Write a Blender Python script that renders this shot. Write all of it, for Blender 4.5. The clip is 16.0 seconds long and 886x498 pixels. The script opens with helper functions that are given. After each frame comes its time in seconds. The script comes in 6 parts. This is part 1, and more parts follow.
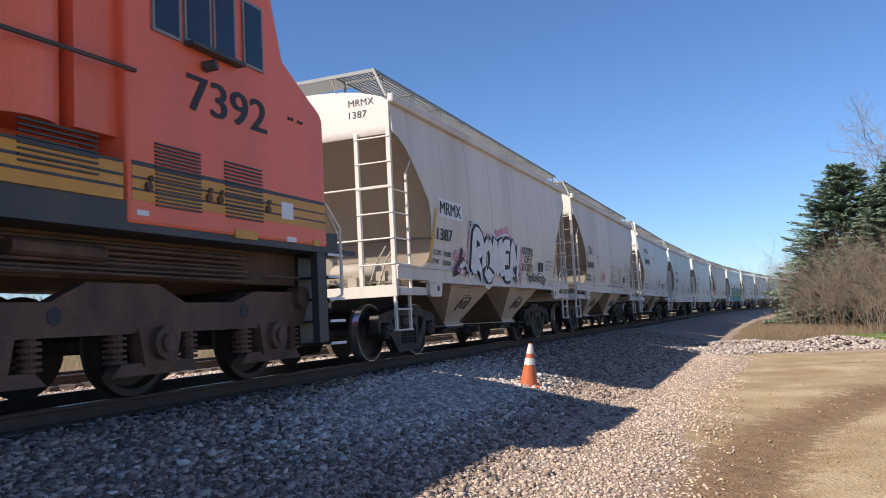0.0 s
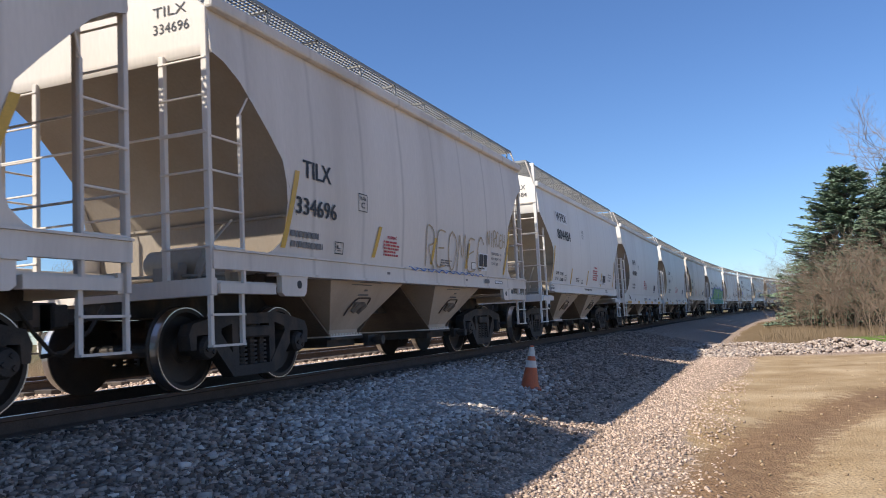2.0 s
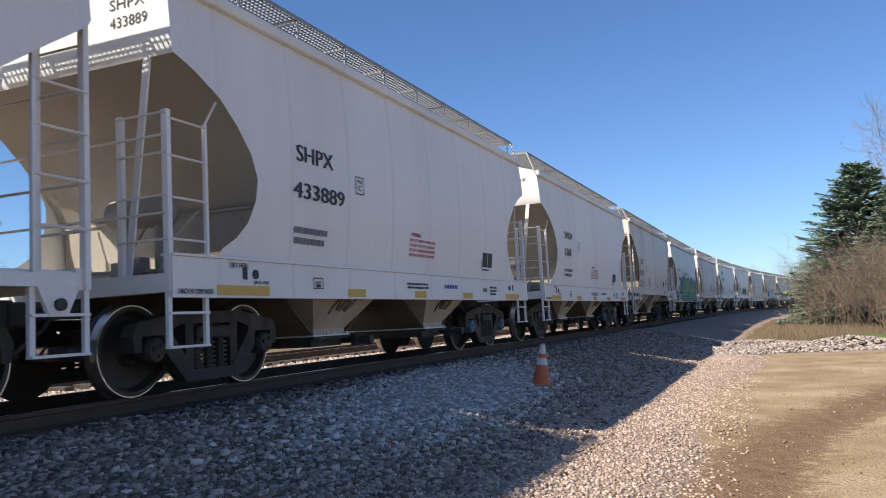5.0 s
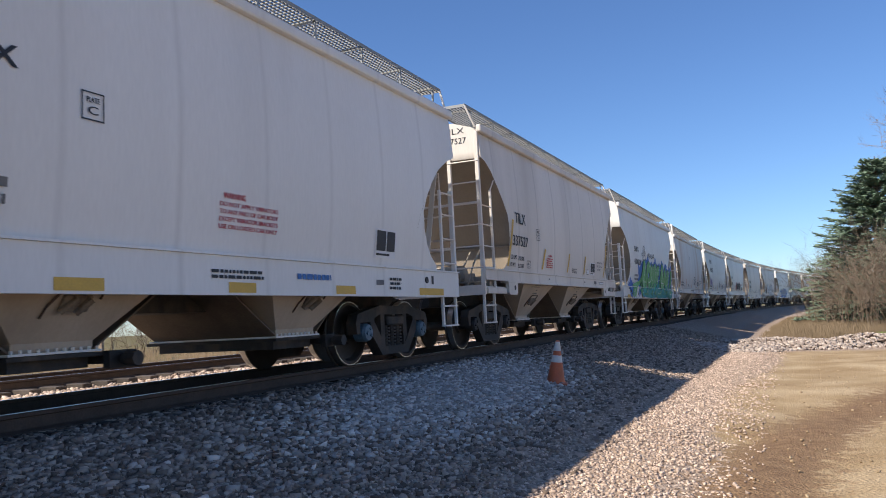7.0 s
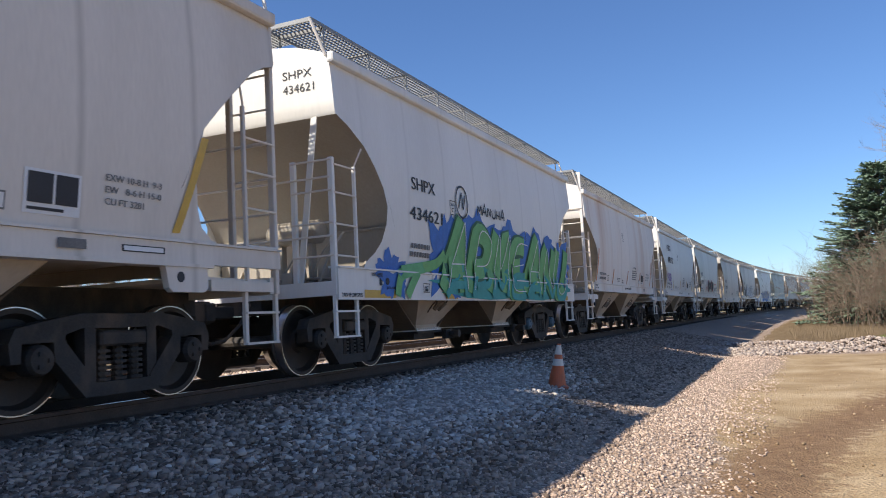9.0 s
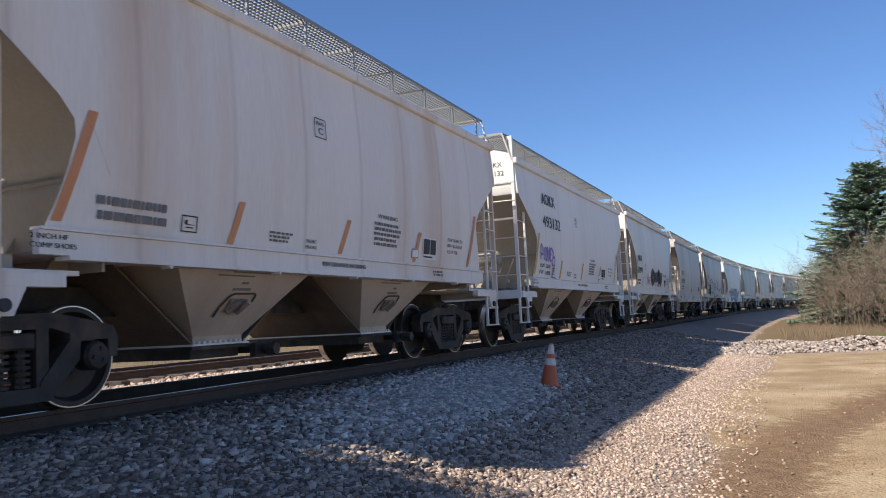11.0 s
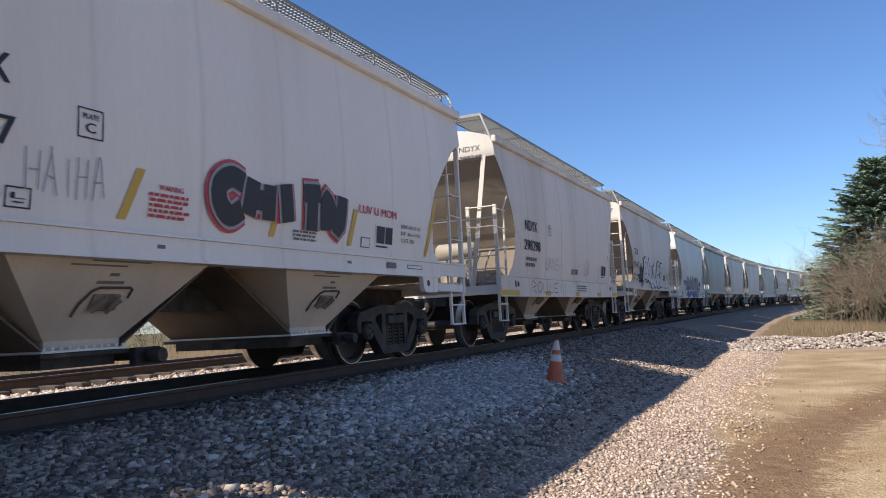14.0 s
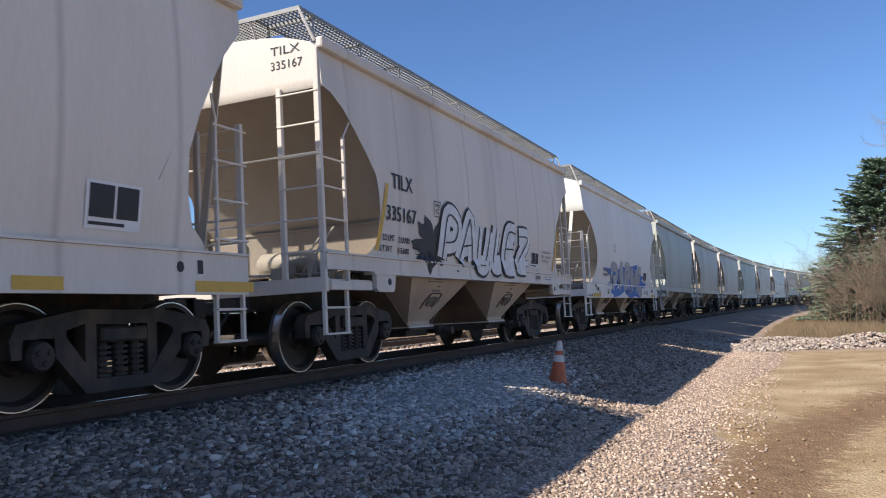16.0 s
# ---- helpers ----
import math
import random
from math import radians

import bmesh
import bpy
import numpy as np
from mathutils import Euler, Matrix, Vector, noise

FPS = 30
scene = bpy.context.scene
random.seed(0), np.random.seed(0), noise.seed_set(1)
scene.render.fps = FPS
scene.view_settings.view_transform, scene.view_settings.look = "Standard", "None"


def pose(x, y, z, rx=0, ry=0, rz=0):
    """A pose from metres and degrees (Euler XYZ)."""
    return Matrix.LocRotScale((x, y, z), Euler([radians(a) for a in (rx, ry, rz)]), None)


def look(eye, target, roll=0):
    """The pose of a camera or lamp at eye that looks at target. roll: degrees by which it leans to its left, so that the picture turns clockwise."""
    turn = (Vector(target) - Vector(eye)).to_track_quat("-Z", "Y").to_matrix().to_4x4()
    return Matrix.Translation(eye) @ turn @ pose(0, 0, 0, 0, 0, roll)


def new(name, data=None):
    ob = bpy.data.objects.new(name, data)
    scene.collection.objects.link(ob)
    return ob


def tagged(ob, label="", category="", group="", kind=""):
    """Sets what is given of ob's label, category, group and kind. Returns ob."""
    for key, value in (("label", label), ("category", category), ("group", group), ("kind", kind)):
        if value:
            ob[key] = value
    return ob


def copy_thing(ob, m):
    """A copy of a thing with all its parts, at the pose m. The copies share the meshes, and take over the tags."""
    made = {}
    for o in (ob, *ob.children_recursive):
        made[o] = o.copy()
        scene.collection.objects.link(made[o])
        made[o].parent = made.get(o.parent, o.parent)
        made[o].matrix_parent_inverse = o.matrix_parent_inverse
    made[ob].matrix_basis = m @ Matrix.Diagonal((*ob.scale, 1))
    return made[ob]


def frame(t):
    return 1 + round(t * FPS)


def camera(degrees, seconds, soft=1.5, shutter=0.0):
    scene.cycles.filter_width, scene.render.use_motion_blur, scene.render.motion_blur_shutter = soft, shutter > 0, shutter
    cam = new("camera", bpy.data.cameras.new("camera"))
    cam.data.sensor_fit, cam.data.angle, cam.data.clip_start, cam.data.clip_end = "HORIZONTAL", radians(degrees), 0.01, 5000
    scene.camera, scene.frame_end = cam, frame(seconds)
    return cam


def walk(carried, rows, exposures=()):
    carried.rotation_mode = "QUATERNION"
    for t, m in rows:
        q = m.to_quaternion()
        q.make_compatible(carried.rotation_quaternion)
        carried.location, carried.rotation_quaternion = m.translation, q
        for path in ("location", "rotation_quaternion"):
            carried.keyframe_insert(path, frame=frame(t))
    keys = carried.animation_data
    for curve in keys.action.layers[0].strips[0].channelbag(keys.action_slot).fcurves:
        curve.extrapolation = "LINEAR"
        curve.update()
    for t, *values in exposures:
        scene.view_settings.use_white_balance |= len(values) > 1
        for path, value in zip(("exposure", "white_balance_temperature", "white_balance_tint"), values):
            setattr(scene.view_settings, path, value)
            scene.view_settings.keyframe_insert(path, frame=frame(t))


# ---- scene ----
# Heights count from the top of the near rail; y runs along the straight part of the track, away from the camera.
EYE = (0.0, 0.0, 0.6)
AIM = [  # seconds, degrees to the left of the track, degrees upward
    (0.0, 21.977, 5.079),
    (0.5, 22.033, 5.209),
    (1.0, 22.114, 5.302),
    (1.5, 22.075, 5.346),
    (2.0, 22.062, 5.257),
    (2.5, 22.004, 5.226),
    (3.0, 21.986, 5.192),
    (3.5, 22.081, 5.206),
    (4.0, 22.297, 5.208),
    (6.5, 23.669, 4.969),
    (7.0, 23.893, 4.978),
    (7.5, 24.062, 5.058),
    (8.0, 24.163, 5.127),
    (8.5, 24.101, 5.192),
    (9.0, 23.960, 5.229),
    (11.5, 23.387, 5.136),
    (12.0, 23.442, 5.093),
    (12.5, 23.561, 5.022),
    (13.0, 23.656, 4.968),
    (13.5, 23.783, 4.957),
    (14.0, 23.834, 4.908),
    (14.5, 23.909, 4.839),
    (15.0, 23.925, 4.936),
    (15.5, 23.963, 4.947),
    (16.0, 24.030, 4.954),
]
LEAN = -3.0


def aim(yaw, pitch):
    a, b = radians(yaw), radians(pitch)
    to = (EYE[0] - math.sin(a) * math.cos(b), EYE[1] + math.cos(a) * math.cos(b), EYE[2] + math.sin(b))
    return look(EYE, to, LEAN)


cam = camera(58.2, 16.0, soft=0.95, shutter=0.06)
walk(cam, [(t, aim(a, b)) for t, a, b in AIM])

# ---------------------------------------------------------------- light
SUN_TO = Vector((3.0, 4.1, -4.95)).normalized()
world = bpy.data.worlds.new("sky")
scene.world = world
world.use_nodes = True
wn = world.node_tree.nodes
sky = wn.new("ShaderNodeTexSky")
sky.sky_type, sky.sun_disc = "NISHITA", False
sky.sun_elevation = math.asin(-SUN_TO.z)
sky.sun_rotation = math.atan2(-SUN_TO.x, -SUN_TO.y)
sky.air_density, sky.dust_density, sky.ozone_density = 1.0, 0.0, 5.0
clear = wn.new("ShaderNodeMix")
clear.data_type, clear.blend_type = "RGBA", "MULTIPLY"
clear.inputs["Factor"].default_value, clear.inputs["B"].default_value = 1.0, (0.8, 0.94, 1.16, 1)
world.node_tree.links.new(sky.outputs[0], clear.inputs["A"])
world.node_tree.links.new(clear.outputs["Result"], wn["Background"].inputs[0])
wn["Background"].inputs[1].default_value = 0.088
sun = new("sun", bpy.data.lights.new("sun", "SUN"))
sun.data.energy, sun.data.angle, sun.data.color = 4.8, radians(0.55), (1.0, 0.925, 0.81)
sun.matrix_world = look((-30, -40, 50), Vector((-30, -40, 50)) + SUN_TO)
scene.view_settings.exposure = 0.5

# ---------------------------------------------------------------- materials


def mat(name, col, rough=0.6, metal=0.0, var=0.15, scale=3.0, fine=60.0, bump=0.1, dirt=None, dirt_amount=0.0, streak=1.0, random_tint=0.0, bump_dist=0.01, space="Object", seams=0.0):
    """Base colour varied by a broad and a fine noise, with optional stains and relief."""
    m = bpy.data.materials.new(name)
    m.use_nodes = True
    nt = m.node_tree
    b = nt.nodes["Principled BSDF"]
    b.inputs["Roughness"].default_value, b.inputs["Metallic"].default_value = rough, metal
    tc = nt.nodes.new("ShaderNodeTexCoord")
    mp = nt.nodes.new("ShaderNodeMapping")
    mp.inputs["Scale"].default_value = (1, 1, streak)
    nt.links.new(tc.outputs[space], mp.inputs[0])
    n1, n2 = nt.nodes.new("ShaderNodeTexNoise"), nt.nodes.new("ShaderNodeTexNoise")
    n1.inputs["Scale"].default_value, n1.inputs["Detail"].default_value = scale, 6
    n2.inputs["Scale"].default_value, n2.inputs["Detail"].default_value = fine, 4
    for n in (n1, n2):
        nt.links.new(mp.outputs[0], n.inputs["Vector"])
    add = nt.nodes.new("ShaderNodeMath")
    add.operation = "ADD"
    nt.links.new(n1.outputs[0], add.inputs[0])
    nt.links.new(n2.outputs[0], add.inputs[1])
    mr = nt.nodes.new("ShaderNodeMapRange")
    mr.inputs["From Min"].default_value, mr.inputs["From Max"].default_value = 0.6, 1.4
    mr.inputs["To Min"].default_value, mr.inputs["To Max"].default_value = 1 - var, 1 + var
    nt.links.new(add.outputs[0], mr.inputs[0])
    mul = nt.nodes.new("ShaderNodeVectorMath")
    mul.operation = "SCALE"
    mul.inputs[0].default_value = col
    scale_from = mr.outputs[0]
    if random_tint:
        oi = nt.nodes.new("ShaderNodeObjectInfo")
        r2 = nt.nodes.new("ShaderNodeMapRange")
        r2.inputs["To Min"].default_value, r2.inputs["To Max"].default_value = 1 - random_tint, 1 + random_tint
        nt.links.new(oi.outputs["Random"], r2.inputs[0])
        mm = nt.nodes.new("ShaderNodeMath")
        mm.operation = "MULTIPLY"
        nt.links.new(mr.outputs[0], mm.inputs[0])
        nt.links.new(r2.outputs[0], mm.inputs[1])
        scale_from = mm.outputs[0]
    nt.links.new(scale_from, mul.inputs["Scale"])
    out = mul.outputs[0]
    if dirt:
        nd = nt.nodes.new("ShaderNodeTexNoise")
        nd.inputs["Scale"].default_value, nd.inputs["Detail"].default_value = scale * 0.8, 8
        mpd = nt.nodes.new("ShaderNodeMapping")
        mpd.inputs["Scale"].default_value, mpd.inputs["Location"].default_value = (1, 1, streak * 0.6), (3.1, 7.7, 1.3)
        nt.links.new(tc.outputs[space], mpd.inputs[0])
        nt.links.new(mpd.outputs[0], nd.inputs["Vector"])
        rp = nt.nodes.new("ShaderNodeMapRange")
        rp.inputs["From Min"].default_value, rp.inputs["From Max"].default_value = 0.48, 0.72
        rp.inputs["To Max"].default_value = dirt_amount
        nt.links.new(nd.outputs[0], rp.inputs[0])
        mix = nt.nodes.new("ShaderNodeMix")
        mix.data_type = "RGBA"
        nt.links.new(rp.outputs[0], mix.inputs["Factor"])
        nt.links.new(out, mix.inputs["A"])
        mix.inputs["B"].default_value = (*dirt, 1)
        out = mix.outputs["Result"]
        if seams:
            # grime gathered along the upright weld seams of the sheets
            sx = nt.nodes.new("ShaderNodeSeparateXYZ")
            nt.links.new(tc.outputs[space], sx.inputs[0])
            off = nt.nodes.new("ShaderNodeMath")
            off.operation, off.inputs[1].default_value = "ADD", 20.6
            nt.links.new(sx.outputs[1], off.inputs[0])
            pp = nt.nodes.new("ShaderNodeMath")
            pp.operation, pp.inputs[1].default_value = "PINGPONG", 0.66
            nt.links.new(off.outputs[0], pp.inputs[0])
            rs = nt.nodes.new("ShaderNodeMapRange")
            rs.inputs["From Min"].default_value, rs.inputs["From Max"].default_value = 0.005, 0.06
            rs.inputs["To Min"].default_value, rs.inputs["To Max"].default_value = seams, 0.0
            nt.links.new(pp.outputs[0], rs.inputs[0])
            ms = nt.nodes.new("ShaderNodeMath")
            ms.operation = "MULTIPLY"
            nt.links.new(rs.outputs[0], ms.inputs[0])
            nt.links.new(n1.outputs[0], ms.inputs[1])
            mx2 = nt.nodes.new("ShaderNodeMix")
            mx2.data_type = "RGBA"
            nt.links.new(ms.outputs[0], mx2.inputs["Factor"])
            nt.links.new(out, mx2.inputs["A"])
            mx2.inputs["B"].default_value = (0.16, 0.13, 0.1, 1)
            out = mx2.outputs["Result"]
    nt.links.new(out, b.inputs["Base Color"])
    if bump:
        bp = nt.nodes.new("ShaderNodeBump")
        bp.inputs["Strength"].default_value, bp.inputs["Distance"].default_value = bump, bump_dist
        nt.links.new(n2.outputs[0], bp.inputs["Height"])
        nt.links.new(bp.outputs[0], b.inputs["Normal"])
    return m


PAINT = {
    "grey": mat("pale_grey_paint", (0.71, 0.65, 0.58), 0.55, 0, 0.07, 0.9, 30, 0.04, (0.30, 0.24, 0.18), 0.35, 0.22, seams=0.45),
    "white": mat("white_paint", (0.77, 0.75, 0.71), 0.5, 0, 0.05, 0.9, 30, 0.03, (0.42, 0.38, 0.33), 0.2, 0.22, seams=0.22),
    "cream": mat("cream_white_paint", (0.8, 0.755, 0.69), 0.5, 0, 0.05, 0.9, 30, 0.03, (0.42, 0.37, 0.3), 0.25, 0.22, seams=0.2),
    "stained": mat("stained_white_paint", (0.78, 0.735, 0.68), 0.6, 0, 0.07, 1.1, 30, 0.04, (0.5, 0.27, 0.12), 0.5, 0.16, seams=0.3),
    "green": mat("grey_green_paint", (0.5, 0.52, 0.48), 0.55, 0, 0.07, 0.9, 30, 0.04, (0.25, 0.22, 0.18), 0.35, 0.22),
}
steel_black = mat("grimy_black_steel", (0.035, 0.032, 0.03), 0.7, 0.2, 0.4, 5, 60, 0.25, (0.12, 0.085, 0.06), 0.7)
wheel_steel = mat("wheel_steel", (0.045, 0.038, 0.034), 0.6, 0.3, 0.3, 6, 50, 0.1, (0.05, 0.035, 0.025), 0.8)
bright_steel = mat("worn_bright_steel", (0.55, 0.54, 0.53), 0.3, 1.0, 0.1, 10, 80, 0.03)
rail_rust = mat("rusty_rail", (0.09, 0.06, 0.045), 0.8, 0.3, 0.3, 6, 60, 0.2)
cap_blue = mat("faded_blue_cap", (0.085, 0.15, 0.21), 0.5, 0, 0.3, 12, 60, 0.1)
galv = mat("galvanized_steel", (0.27, 0.27, 0.265), 0.6, 0.4, 0.12, 6, 60, 0.05)
ink = mat("black_lettering", (0.025, 0.025, 0.03), 0.6, 0, 0.2, 6, 60, 0)
ink_grey = mat("faded_lettering", (0.17, 0.165, 0.16), 0.7, 0, 0.3, 6, 60, 0)
red_ink = mat("red_lettering", (0.5, 0.05, 0.06), 0.6, 0, 0.2, 6, 60, 0)
blue_ink = mat("blue_lettering", (0.05, 0.16, 0.4), 0.6, 0, 0.2, 6, 60, 0)
yellow = mat("yellow_reflective_tape", (0.62, 0.38, 0.06), 0.5, 0, 0.15, 6, 60, 0)
orange_tape = mat("orange_tape", (0.6, 0.25, 0.1), 0.5, 0, 0.15, 6, 60, 0)
decal_white = mat("white_decal", (0.75, 0.75, 0.75), 0.5, 0, 0.06, 6, 60, 0)


def obj(name, mesh, parent=None, material=None, m=None, label=""):
    ob = new(name, mesh)
    if material:
        mesh.materials.clear()
        mesh.materials.append(material)
    if m is not None:
        ob.matrix_basis = m
    ob.parent = parent
    if label:
        ob["label"] = label
    return ob


def part(name, bm, material, parent, label="", smooth=False):
    me = bpy.data.meshes.new(name)
    bmesh.ops.recalc_face_normals(bm, faces=bm.faces)
    bm.to_mesh(me)
    bm.free()
    if smooth:
        me.shade_smooth()
    return obj(name, me, parent, material, None, label)


def box(bm, x0, x1, y0, y1, z0, z1, m=None):
    c = Matrix.Translation(((x0 + x1) / 2, (y0 + y1) / 2, (z0 + z1) / 2)) @ Matrix.Diagonal((abs(x1 - x0), abs(y1 - y0), abs(z1 - z0), 1))
    return bmesh.ops.create_cube(bm, size=1, matrix=(m @ c) if m is not None else c)["verts"]


def rod(bm, a, b, r, seg=8):
    a, b = Vector(a), Vector(b)
    d = b - a
    m = Matrix.Translation((a + b) / 2) @ d.to_track_quat("Z", "Y").to_matrix().to_4x4()
    bmesh.ops.create_cone(bm, cap_ends=True, segments=seg, radius1=r, radius2=r, depth=d.length, matrix=m)


def bar(bm, a, b, w, t):
    """A flat bar from a to b, w wide along x, t thick."""
    a, b = Vector(a), Vector(b)
    d = b - a
    q = d.to_track_quat("Z", "X")
    m = Matrix.Translation((a + b) / 2) @ q.to_matrix().to_4x4() @ Matrix.Diagonal((t, w, d.length, 1))
    bmesh.ops.create_cube(bm, size=1, matrix=m)


def bevelled(bm, w=0.01, seg=1):
    bmesh.ops.bevel(bm, geom=list(bm.edges), offset=w, segments=seg, affect="EDGES", profile=0.5, clamp_overlap=True)
    return bm


def lathe(bm, profile, seg, m, caps=True):
    """Turns (radius, along) pairs round the local z axis."""
    rings = []
    for r, a in profile:
        rings.append([bm.verts.new(m @ Vector((r * math.cos(2 * math.pi * i / seg), r * math.sin(2 * math.pi * i / seg), a))) for i in range(seg)])
    for p, n in zip(rings, rings[1:]):
        for i in range(seg):
            bm.faces.new((p[i], p[(i + 1) % seg], n[(i + 1) % seg], n[i]))
    for ring in (rings[0], rings[-1]):
        if caps:
            bm.faces.new(ring)


# ---------------------------------------------------------------- the track's line
RAIL_X = -6.02
MID_X = RAIL_X - 0.753
BEND, BEND_FROM = 0.0016, 42.0


def on_track(s, off=0.0):
    """A place off metres to the right of the track's middle, s metres along, and the heading to the right in radians."""
    if s <= BEND_FROM:
        return MID_X + off, s, 0.0
    th, r = BEND * (s - BEND_FROM), 1 / BEND
    return MID_X + r - (r - off) * math.cos(th), BEND_FROM + (r - off) * math.sin(th), th


def beside_track(x, y):
    """Metres to the right of the track's middle."""
    if y <= BEND_FROM:
        return x - MID_X
    r = 1 / BEND
    return r - math.hypot(MID_X + r - x, y - BEND_FROM)


def ground_z(x, y):
    e = beside_track(x, y)
    pts = ((-400, -0.7), (-9, -0.5), (-6.5, -0.34), (-3, -0.27), (-1.4, -0.2), (1.4, -0.2), (2.0, -0.33), (3.3, -0.6), (4.6, -0.88), (6.5, -0.98), (12, -0.98), (400, -0.8))
    for (a, za), (b, zb) in zip(pts, pts[1:]):
        if e <= b:
            k = (e - a) / (b - a)
            z = za + (zb - za) * k
            break
    else:
        z = -0.8
    if abs(x) < 60 and abs(y) < 120:
        z += 0.05 * noise.noise((x * 0.35, y * 0.35, 0)) * min(1, max(0, abs(e) - 1.6))
        if e > 5.4 and y < 28:
            # trodden and driven dirt: low lumps, and two pressed wheel tracks
            z += 0.03 * noise.noise((x * 1.4, y * 1.1, 3)) * min(1, e - 5.4)
            mid = -0.45 + 0.032 * max(0, y - 7) ** 2
            z -= 0.05 * sum(math.exp(-((x - mid - o) / 0.22) ** 2) for o in (-0.45, 0.5)) * (1 if y < 24 else 0)
            z -= 0.09 * math.exp(-((x + 0.9) / 0.3) ** 2 - ((y - 10.1) / 0.4) ** 2)
    return z


# ---------------------------------------------------------------- ground
soil = bpy.data.materials.new("ground_soil")
def ground_material():
    """Ballast, tan dirt, brown wheel ruts and grass, laid out by the mesh's zone attribute."""
    m = soil
    m.use_nodes = True
    nt = m.node_tree
    L = nt.links.new
    b = nt.nodes["Principled BSDF"]
    b.inputs["Roughness"].default_value = 0.95
    b.inputs["Specular IOR Level"].default_value = 0.15
    tc = nt.nodes.new("ShaderNodeTexCoord")

    def tex(scale, detail=6, kind="ShaderNodeTexNoise"):
        n = nt.nodes.new(kind)
        n.inputs["Scale"].default_value = scale
        if "Noise" in kind:
            n.inputs["Detail"].default_value = detail
        L(tc.outputs["Object"], n.inputs["Vector"])
        return n

    def ramp(src, stops):
        r = nt.nodes.new("ShaderNodeValToRGB")
        while len(r.color_ramp.elements) < len(stops):
            r.color_ramp.elements.new(0.5)
        for e, (p, c) in zip(r.color_ramp.elements, stops):
            e.position, e.color = p, (*c, 1)
        L(src, r.inputs[0])
        return r.outputs[0]

    def mix(f, a, bb):
        x = nt.nodes.new("ShaderNodeMix")
        x.data_type = "RGBA"
        L(f, x.inputs["Factor"])
        L(a, x.inputs["A"])
        L(bb, x.inputs["B"])
        return x.outputs["Result"]

    vor = tex(34, kind="ShaderNodeTexVoronoi")
    stone = ramp(vor.outputs["Color"], [(0.1, (0.17, 0.123, 0.092)), (0.5, (0.35, 0.262, 0.2)), (0.9, (0.55, 0.43, 0.34))])
    broad = tex(0.9)
    fine = tex(35, 8)
    mid = tex(6, 6)
    dirt = ramp(broad.outputs[0], [(0.3, (0.28, 0.188, 0.102)), (0.5, (0.37, 0.265, 0.152)), (0.7, (0.47, 0.355, 0.225))])
    rut = ramp(mid.outputs[0], [(0.3, (0.17, 0.1, 0.058)), (0.7, (0.27, 0.175, 0.1))])
    grass = ramp(mid.outputs[0], [(0.3, (0.09, 0.1, 0.03)), (0.5, (0.15, 0.125, 0.065)), (0.75, (0.23, 0.175, 0.1))])
    za = nt.nodes.new("ShaderNodeAttribute")
    za.attribute_name = "zone"
    sp = nt.nodes.new("ShaderNodeSeparateColor")
    L(za.outputs["Color"], sp.inputs[0])

    def mask(src, k=0.5):
        """A zone whose border is broken up by noise."""
        a = nt.nodes.new("ShaderNodeMath")
        a.operation = "MULTIPLY_ADD"
        L(mid.outputs[0], a.inputs[0])
        a.inputs[1].default_value = k
        L(src, a.inputs[2])
        r = nt.nodes.new("ShaderNodeMapRange")
        r.inputs["From Min"].default_value, r.inputs["From Max"].default_value = 0.5 + 0.5 * k - 0.15, 0.5 + 0.5 * k + 0.15
        L(a.outputs[0], r.inputs[0])
        return r.outputs[0]

    c = mix(mask(sp.outputs[0], 0.9), stone, dirt)
    c = mix(mask(sp.outputs[2], 1.3), c, rut)
    c = mix(mask(sp.outputs[1], 0.9), c, grass)
    g = nt.nodes.new("ShaderNodeMapRange")
    g.inputs["From Min"].default_value, g.inputs["From Max"].default_value = 0.3, 0.7
    g.inputs["To Min"].default_value, g.inputs["To Max"].default_value = 0.8, 1.2
    L(fine.outputs[0], g.inputs[0])
    s = nt.nodes.new("ShaderNodeVectorMath")
    s.operation = "SCALE"
    L(c, s.inputs[0])
    L(g.outputs[0], s.inputs["Scale"])
    L(s.outputs[0], b.inputs["Base Color"])
    bp = nt.nodes.new("ShaderNodeBump")
    bp.inputs["Strength"].default_value, bp.inputs["Distance"].default_value = 0.6, 0.03
    add = nt.nodes.new("ShaderNodeMath")
    add.operation = "ADD"
    L(fine.outputs[0], add.inputs[0])
    L(vor.outputs["Distance"], add.inputs[1])
    L(add.outputs[0], bp.inputs["Height"])
    L(bp.outputs[0], b.inputs["Normal"])


ground_material()


def zone(x, y):
    """How far a place is dirt, grass and brown rut."""
    e = beside_track(x, y)
    edge = 5.85 + 0.35 * math.sin(y * 0.35)
    dirt = min(1, max(0, (e - edge) / 0.8 + 0.5)) if e > 0 else min(1, max(0, (-e - 9.5) / 2))
    if y > 25.5 and e > 0:
        dirt *= max(0, 1 - (y - 25.5) / 2.5)
    grass = min(1, max(0, (y - 31 - 0.3 * x) / 2)) if x > 0.5 else (min(1, max(0, (e - 4.9) / 1.2)) * min(1, max(0, (y - 31) / 3)))
    if e < -12:
        grass = min(1, (-e - 12) / 6)
    # the wheel track bends off to the right
    mid = -0.45 + 0.032 * max(0, y - 7) ** 2
    rut = max(0, 1.05 - abs(x - mid) / (0.8 + 0.025 * y)) if 0 < y < 26 else 0
    return dirt, grass, rut * 0.95



